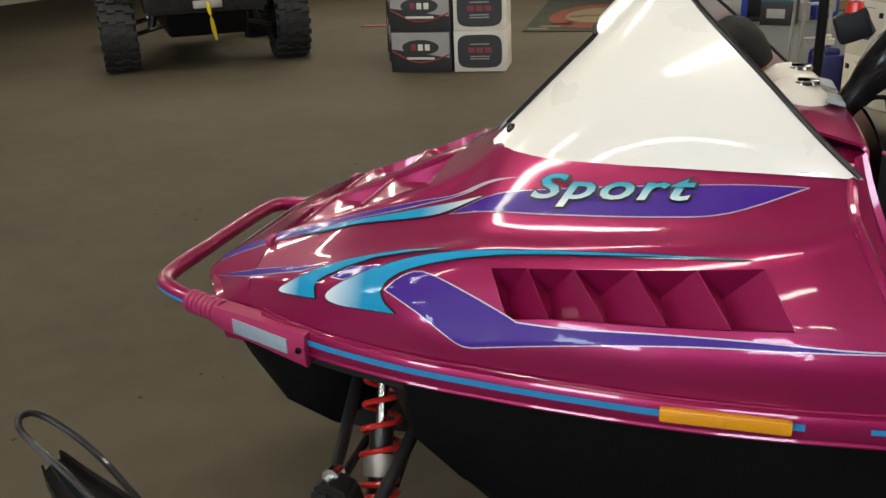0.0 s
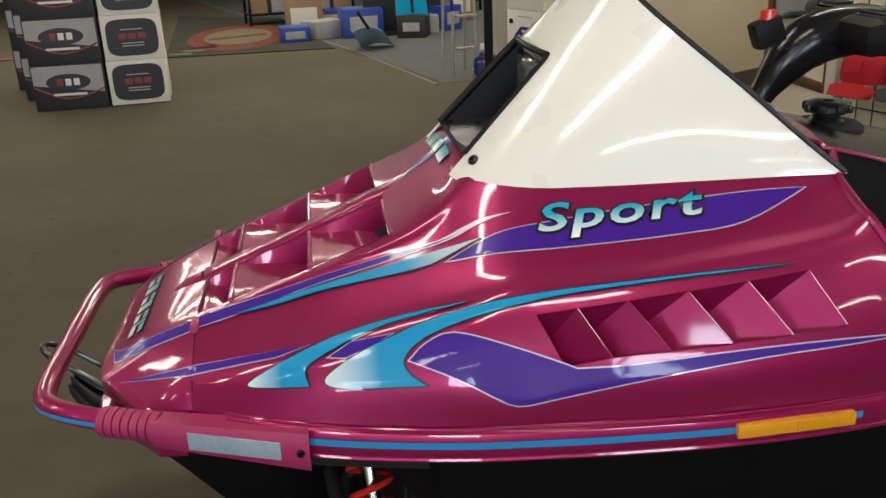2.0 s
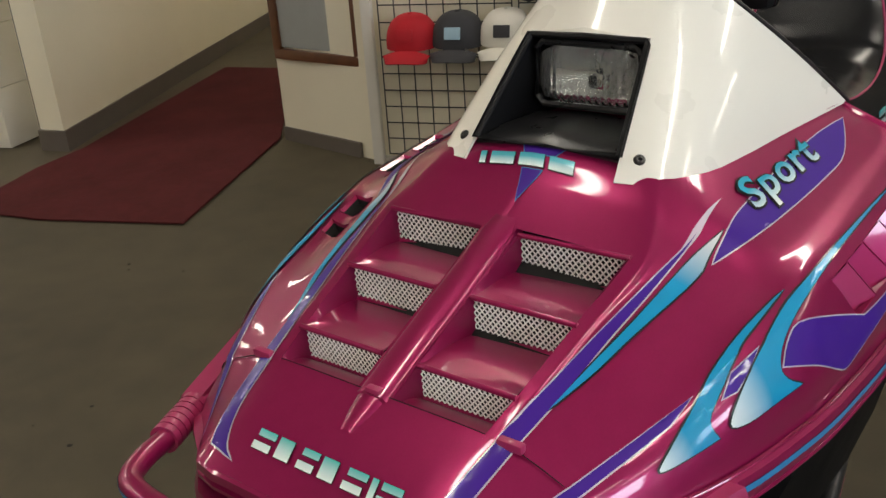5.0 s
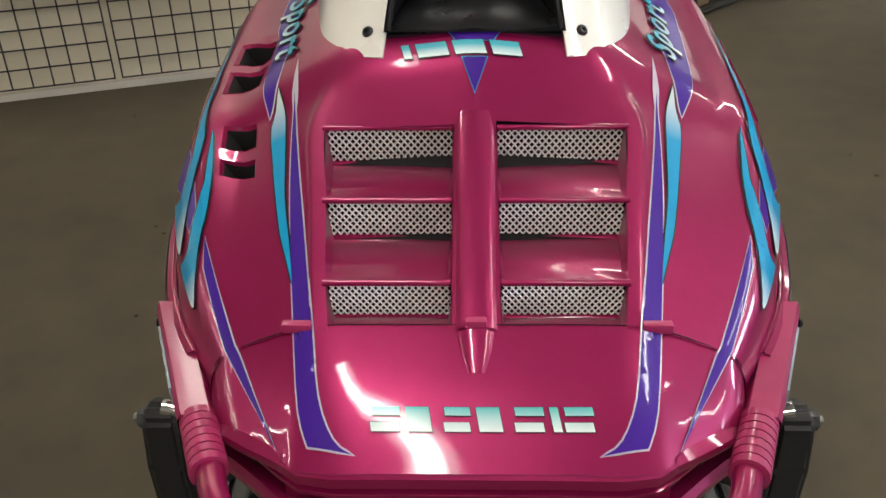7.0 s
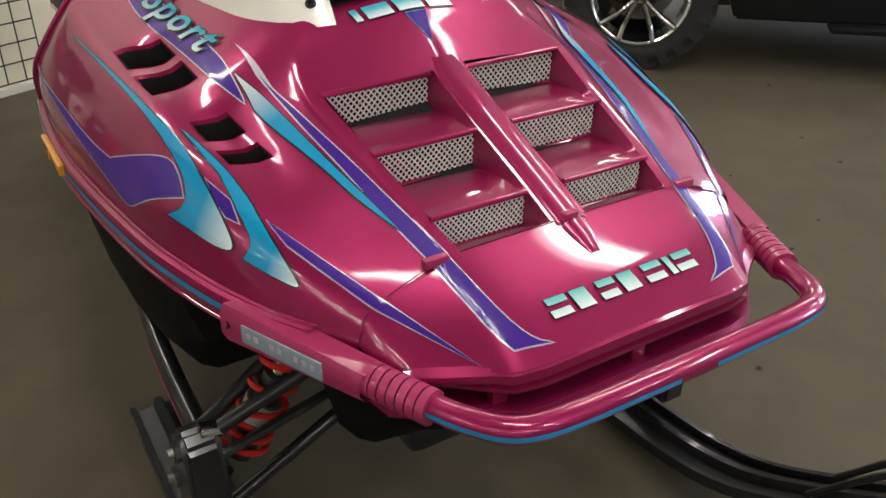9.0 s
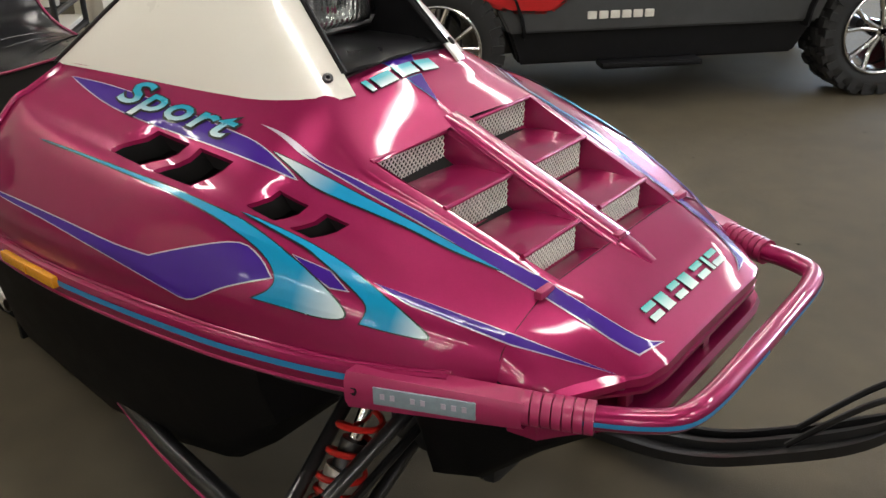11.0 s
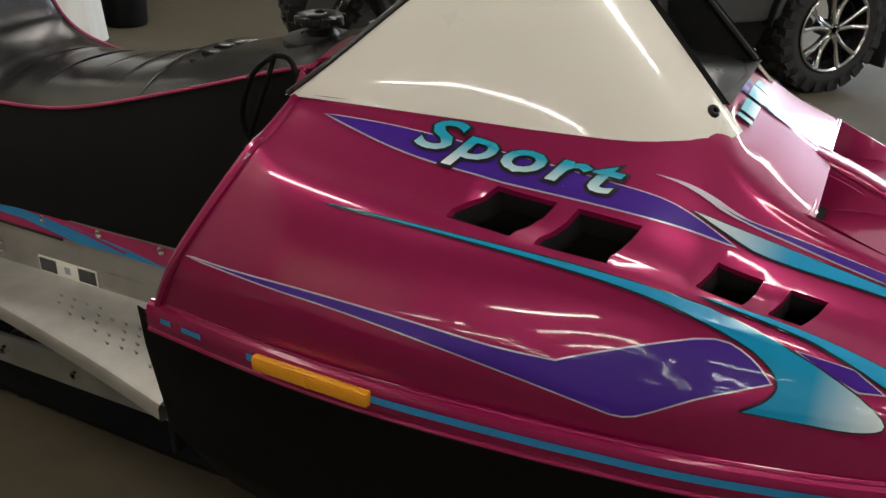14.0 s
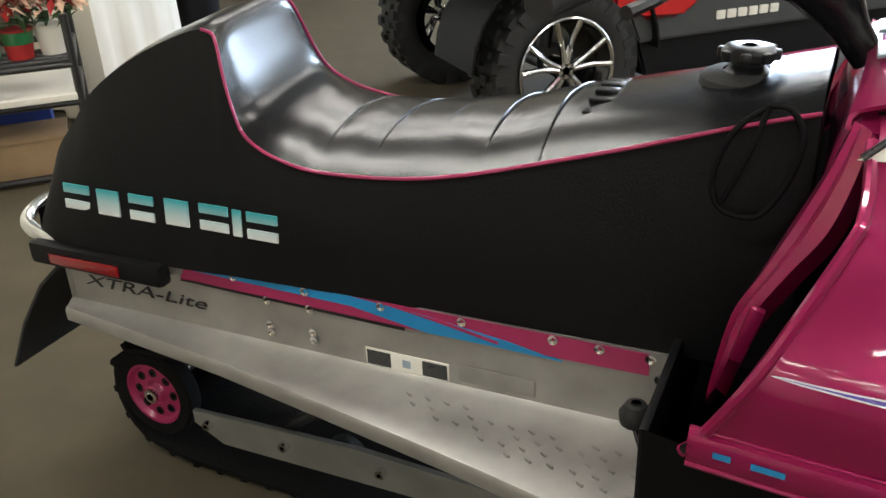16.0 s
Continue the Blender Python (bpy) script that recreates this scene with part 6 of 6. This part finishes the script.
def utility_vehicle():
    """Side-by-side vehicle with its long side at y = 0, wheels at both ends."""
    u = thing("utility_vehicle", "red and black side-by-side off-road vehicle on alloy wheels", "utility vehicle")
    half = 1.16
    for x in (-half, half):
        wheel(u, (x, .12, .335), .335, .25, -1)
        wheel(u, (x, 1.28, .335), .335, .25, 1)
        part("axle", tube([(x, .2, .33), (x, 1.2, .33)], .035, 10, 1), STEELB, u)
        for yy in (.35, 1.05):
            part("damper", tube([(x * .93, yy, .35), (x * .85, yy + .05, .85)], .035, 10, 1), STEELB, u)
        rows = []
        for a in np.linspace(.05, math.pi - .05, 15):
            rows.append([Vector((x + .44 * math.cos(a), yy, .36 + .44 * math.sin(a))) for yy in (-.02, .1, .25, .36)])
        part("mud_guard", thicken(from_grid(rows), .01), BLACKP, u, "black wheel arch")
    part("chassis", cube(0, .7, .30, 2.0, .85, .12, .02), STEELB, u)
    part("side_skirt", prism([(-.80, .40), (.80, .40), (.86, .56), (.78, .585), (-.80, .585), (-.86, .52)], .02, .10, bevel=.012), GREYBODY, u, "dark grey side skirt")
    part("lower_sill", prism([(-.74, .24), (.70, .24), (.80, .41), (-.80, .41)], .05, .16, bevel=.012), BLACKP, u, "black sill")
    part("step_plate", cube(-.08, .02, .235, .52, .12, .03, .01), BLACKP, u)
    for k in range(6):
        part("maker_bar", cube(-.39 + .058 * k, .0165, .478, .046, .006, .038, .006), WHITE, u)
    part("red_panel", prism([(-.95, .56), (-.80, .50), (-.60, .49), (-.50, .56), (-.47, .72), (-.55, .95), (-.95, .95)], .0, .14, bevel=.02), REDBODY, u, "red rear body panel")
    part("red_panel", prism([(.36, .545), (.52, .53), (.80, .60), (1.25, .82), (1.55, .86), (1.50, .98), (.6, 1.0), (.40, .70)], .0, .14, bevel=.02), REDBODY, u, "red front body panel")
    part("cargo_bed", cube(-1.15, .72, .86, 1.0, 1.25, .28, .03), BLACKP, u, "black cargo bed")
    part("bonnet", prism([(.75, .75), (1.62, .70), (1.60, .88), (1.1, 1.02), (.75, 1.05)], .16, 1.26, bevel=.03), REDBODY, u, "red bonnet")
    part("cab_floor", cube(.05, .7, .50, 1.4, 1.1, .06, .02), BLACKP, u)
    for yy in (.38, 1.0):
        part("seat_cushion", cube(-.15, yy, .66, .5, .5, .16, .05), VINYL, u, "black seat cushion")
        part("seat_back", cube(-.42, yy, .95, .14, .5, .55, .05, Matrix.Rotation(radians(-10), 3, 'Y')), VINYL, u, "black seat back")
    for yy in (.10, 1.28):
        part("roll_bar", tube([(.85, yy, .95), (.55, yy, 1.55), (.30, yy + (.05 if yy < .5 else -.05), 1.85), (-.55, yy, 1.88), (-.75, yy, .95)], .024, 10, 5), STEELB, u, "black roll bar")
    for x in (.30, -.55):
        part("cross_bar", tube([(x, .12, 1.86), (x, 1.26, 1.86)], .024, 10, 1), STEELB, u)
    part("mud_flap", cube(1.55, .12, .28, .015, .26, .34, .004), RUBBER, u, "black mud flap")
    return u


u1 = utility_vehicle()
ua = math.atan2(3.58 - 1.94, .68 + .82)
mid2 = Vector(((.68 - .82) / 2, (3.58 + 1.94) / 2, .0))
u1.matrix_basis = Matrix.Translation(mid2) @ Matrix.Rotation(ua, 4, 'Z') @ Matrix.Scale(.93, 4)

# a second vehicle seen nose on, with a winch strap
v = thing("utility_vehicle", "black off-road vehicle seen nose on with a yellow winch strap", "utility vehicle")
for y, o in ((-.80, -1), (.80, 1)):
    wheel(v, (0, y, .37), .37, .30, o)
    wheel(v, (-2.0, y, .37), .37, .30, o)
    part("wishbone", tube([(.0, y * .8, .33), (.05, y * .35, .42)], .022, 8, 1), STEELB, v)
    part("wishbone", tube([(-.15, y * .8, .42), (-.12, y * .35, .52)], .022, 8, 1), STEELB, v)
    part("damper", tube([(0, y * .62, .38), (0, y * .45, .95)], .04, 10, 1), STEELB, v)
    part("fender", cube(-.05, y * .9, .90, .8, .36, .05, .02), BLACKP, v)
part("skid_plate", prism([(.42, .52), (.25, .30), (-1.9, .26), (-1.9, .50), (.25, .60)], -.36, .36, bevel=.02), BLACKP, v, "black skid plate")
part("front_panel", prism([(.45, .52), (.48, .95), (.1, 1.10), (-.3, 1.12), (-.3, .55)], -.55, .55, bevel=.03), BLACKG, v, "black front panel")
part("grille_bar", cube(.475, 0, .80, .03, .8, .05, .01), STEELB, v)
part("winch_drum", lathe([(0, -.12), (.05, -.12), (.05, .12), (0, .12)], 16, 'Y', (.46, 0, .60)), STEELB, v)
part("fairlead", cube(.50, 0, .60, .03, .26, .07, .01), ALU, v)
part("winch_strap", tube([(.515, 0, .62), (.54, .01, .52), (.535, .02, .42), (.52, .03, .34), (.515, .04, .28)], .022, 8, 5, flat=.35), YELLOW, v, "yellow winch strap")
part("cab", cube(-1.1, 0, 1.15, 1.6, 1.3, .3, .06), BLACKG, v)
ta = math.atan2(-6.258 + 5.187, 4.225 - 5.635)
ctr = Vector(((4.225 + 5.635) / 2, (-6.258 - 5.187) / 2, 0))
fwd = Vector((math.sin(ta), -math.cos(ta), 0))
fwd = fwd if fwd.y > 0 else -fwd
v.matrix_basis = Matrix.Translation(ctr - fwd * .25) @ Matrix.Rotation(math.atan2(fwd.y, fwd.x), 4, 'Z') @ Matrix.Scale(.97, 4)
laid("floor_poster", [(3.9, -9.2), (4.9, -9.0), (4.9, -8.85), (3.9, -9.05)], CARDR, "red printed card lying on the carpet", "card")

# ---- low display table, draped box and bin behind the seat ----
QT, PT = Vector((-2.70, .74)), Vector((-2.383, 1.068))
e1 = (PT - QT).normalized()
e2 = Vector((-e1.y, e1.x))
w1, w2 = (PT - QT).length, .52
tbl = thing("display_table", "low dark-framed plant table with a white board shelf", "table")
for a, b in ((0, 0), (1, 0), (1, 1), (0, 1)):
    c = QT + e1 * w1 * a + e2 * w2 * b
    part("table_leg", tube([(c.x, c.y, .0), (c.x, c.y, .62 if a else .45)], .015, 8, 1), STEELB, tbl)
for z in (.022, .300, .440):
    for a, b in (((0, 0), (1, 0)), ((1, 0), (1, 1)), ((1, 1), (0, 1)), ((0, 1), (0, 0))):
        c, d_ = QT + e1 * w1 * a[0] + e2 * w2 * a[1], QT + e1 * w1 * b[0] + e2 * w2 * b[1]
        part("table_rail", tube([(c.x, c.y, z), (d_.x, d_.y, z)], .014, 8, 1), STEELB, tbl)
c = QT + e1 * w1 / 2 + e2 * w2 / 2
yaw1 = math.atan2(e1.y, e1.x)


def turned(bm, at, z=0.0, more=0.0):
    bmesh.ops.transform(bm, matrix=Matrix.Translation((at.x, at.y, z)) @ Matrix.Rotation(yaw1 + more, 4, 'Z'), verts=bm.verts[:])
    return bm


part("table_top", turned(cube(-.02, 0, .325, w1 + .02, w2 + .05, .024, .004), c), CARDW, tbl, "white board shelf")
for b in (.07, .13, .19, .25):
    q0, q1 = QT + e2 * b, PT + e2 * b
    part("slat", tube([(q0.x, q0.y, .444), (q1.x, q1.y, .444)], .010, 8, 1), STEELB, tbl)
for mt, along, inn, wd, ht, nm in ((CARDT, .17, .20, .34, .15, "brown cardboard carton under the table"), (BLUEC, .40, .22, .20, .27, "grey-blue plastic bin under the table")):
    g = thing("storage_bin" if mt is BLUEC else "carton", nm, "bin" if mt is BLUEC else "carton")
    part("body", cube(0, 0, ht / 2, wd, wd * .7, ht, .008), mt, g)
    part("lid", cube(0, 0, ht + .006, wd + .012, wd * .7 + .012, .014, .004), mt, g)
    q = QT + e2 * along + e1 * inn
    g.matrix_basis = Matrix.Translation((q.x, q.y, .004)) @ Matrix.Rotation(yaw1, 4, 'Z')
random.seed(9)
GREENF = mat("green_foil", (.02, .16, .05), .35, var=.2, scale=30, coat=.4)
for k in range(4):
    pot = thing("potted_flowers", "cream and red flowers in a foil-wrapped pot", "flowers", "potted flowers")
    part("pot", lathe([(0, 0), (.045, 0), (.058, .10), (.062, .11), (.054, .11), (.0, .10)], 18), (PETALR, GREENF, PETALR, CARDW)[k], pot)
    part("foil_band", lathe([(.0535, .055), (.0565, .075), (.0600, .10)], 18), (GREENF, PETALR, GREENF, CARDW)[k], pot)
    lf_, pe, pr = bmesh.new(), bmesh.new(), bmesh.new()
    for i in range(150):
        a, r_, z = random.random() * 6.28, random.random() ** .5 * .13, .12 + random.random() * .22
        c = Vector((r_ * math.cos(a), r_ * math.sin(a), z))
        t1 = Vector((random.random() - .5, random.random() - .5, random.random() * .4)).normalized()
        t2 = t1.cross(Vector((0, 0, 1))).normalized()
        target = lf_ if z < .16 else (pr if i % 4 == 0 and z < .26 else pe)
        L = .038
        target.faces.new([target.verts.new(q) for q in (c - t1 * L, c + t2 * L * .4 + Vector((0, 0, .008)), c + t1 * L, c - t2 * L * .4 + Vector((0, 0, .008)))])
    tagged(part("leaves", lf_, LEAF, pot, smooth=0), kind="stuff")
    tagged(part("petals", pe, PETAL, pot, smooth=0), kind="stuff")
    tagged(part("petals", pr, PETALR, pot, smooth=0), kind="stuff")
    q = QT + e1 * (.05 + .115 * k) + e2 * (.13 + .03 * (k % 2))
    pot.matrix_basis = Matrix.Translation((q.x, q.y, .454))
# tall box under a white sheet
cr = thing("draped_box", "tall box draped in a white sheet", "box")
cor = [Vector((-2.74, 1.52)), Vector((-2.79, 2.04)), Vector((-3.19, 2.55)), Vector((-3.30, 1.70))]
rows = []
for z, g in ((.012, .03), (.25, .016), (.6, .006), (1.0, .0), (1.36, .0), (1.40, -.03)):
    ring_ = []
    for i in range(4):
        p_, n_ = cor[i], cor[(i + 1) % 4]
        out = Vector(((n_ - p_).y, -(n_ - p_).x)).normalized()
        for t in np.linspace(0, 1, 13)[:-1]:
            wv = .016 * math.sin(t * 17 + i * 2 + z) * (1.4 - z) + g
            q = p_.lerp(n_, t) + out * wv
            ring_.append(Vector((q.x, q.y, z)))
    rows.append(ring_)
sb = from_grid(rows, close=True)
sb.faces.new([sb.verts.new(p) for p in rows[-1]])
part("sheet", sb, SHEET, cr, "white draped sheet", smooth=60)
bn = thing("waste_bin", "black plastic waste bin with a white liner", "bin")
part("body", lathe([(0, .004), (.12, .004), (.125, .02), (.145, .50), (.155, .51), (.15, .525), (.135, .52), (.12, .03), (0, .03)], 28), BLACKP, bn)
part("liner", lathe([(.152, .44), (.1585, .50), (.159, .53), (.142, .535), (.135, .45)], 28), SHEET, bn, "white plastic liner")
bn.matrix_basis = Matrix.Translation((-3.26, 2.80, 0))
wb = [Vector((-2.17, .17)), Vector((-3.15, .93)), Vector((-4.2, 1.75)), Vector((-4.26, 1.67)), Vector((-3.2, .85)), Vector((-2.22, .08))]
tagged(finish(prism(wb, 0, CEIL, 'Z'), "wall_back", CREAM, smooth=0), "cream wall behind the low table", "wall", kind="structure")

# The next sales area lies a little nearer and turned against the first layout.
NEARER = Matrix.Translation((-.183, -.351, 0)) @ Matrix.Rotation(.0219, 4, 'Z') @ Matrix.Scale(.9437, 4)
for ob in list(scene.collection.objects):
    if ob.parent is None and ob.name.split(".")[0] in ("boxed_goods", "goods_shelf", "snow_shovel", "display_stand", "logo_rug", "step_ladder", "column", "floor_annex", "floor_poster"):
        ob.matrix_basis = NEARER @ ob.matrix_basis
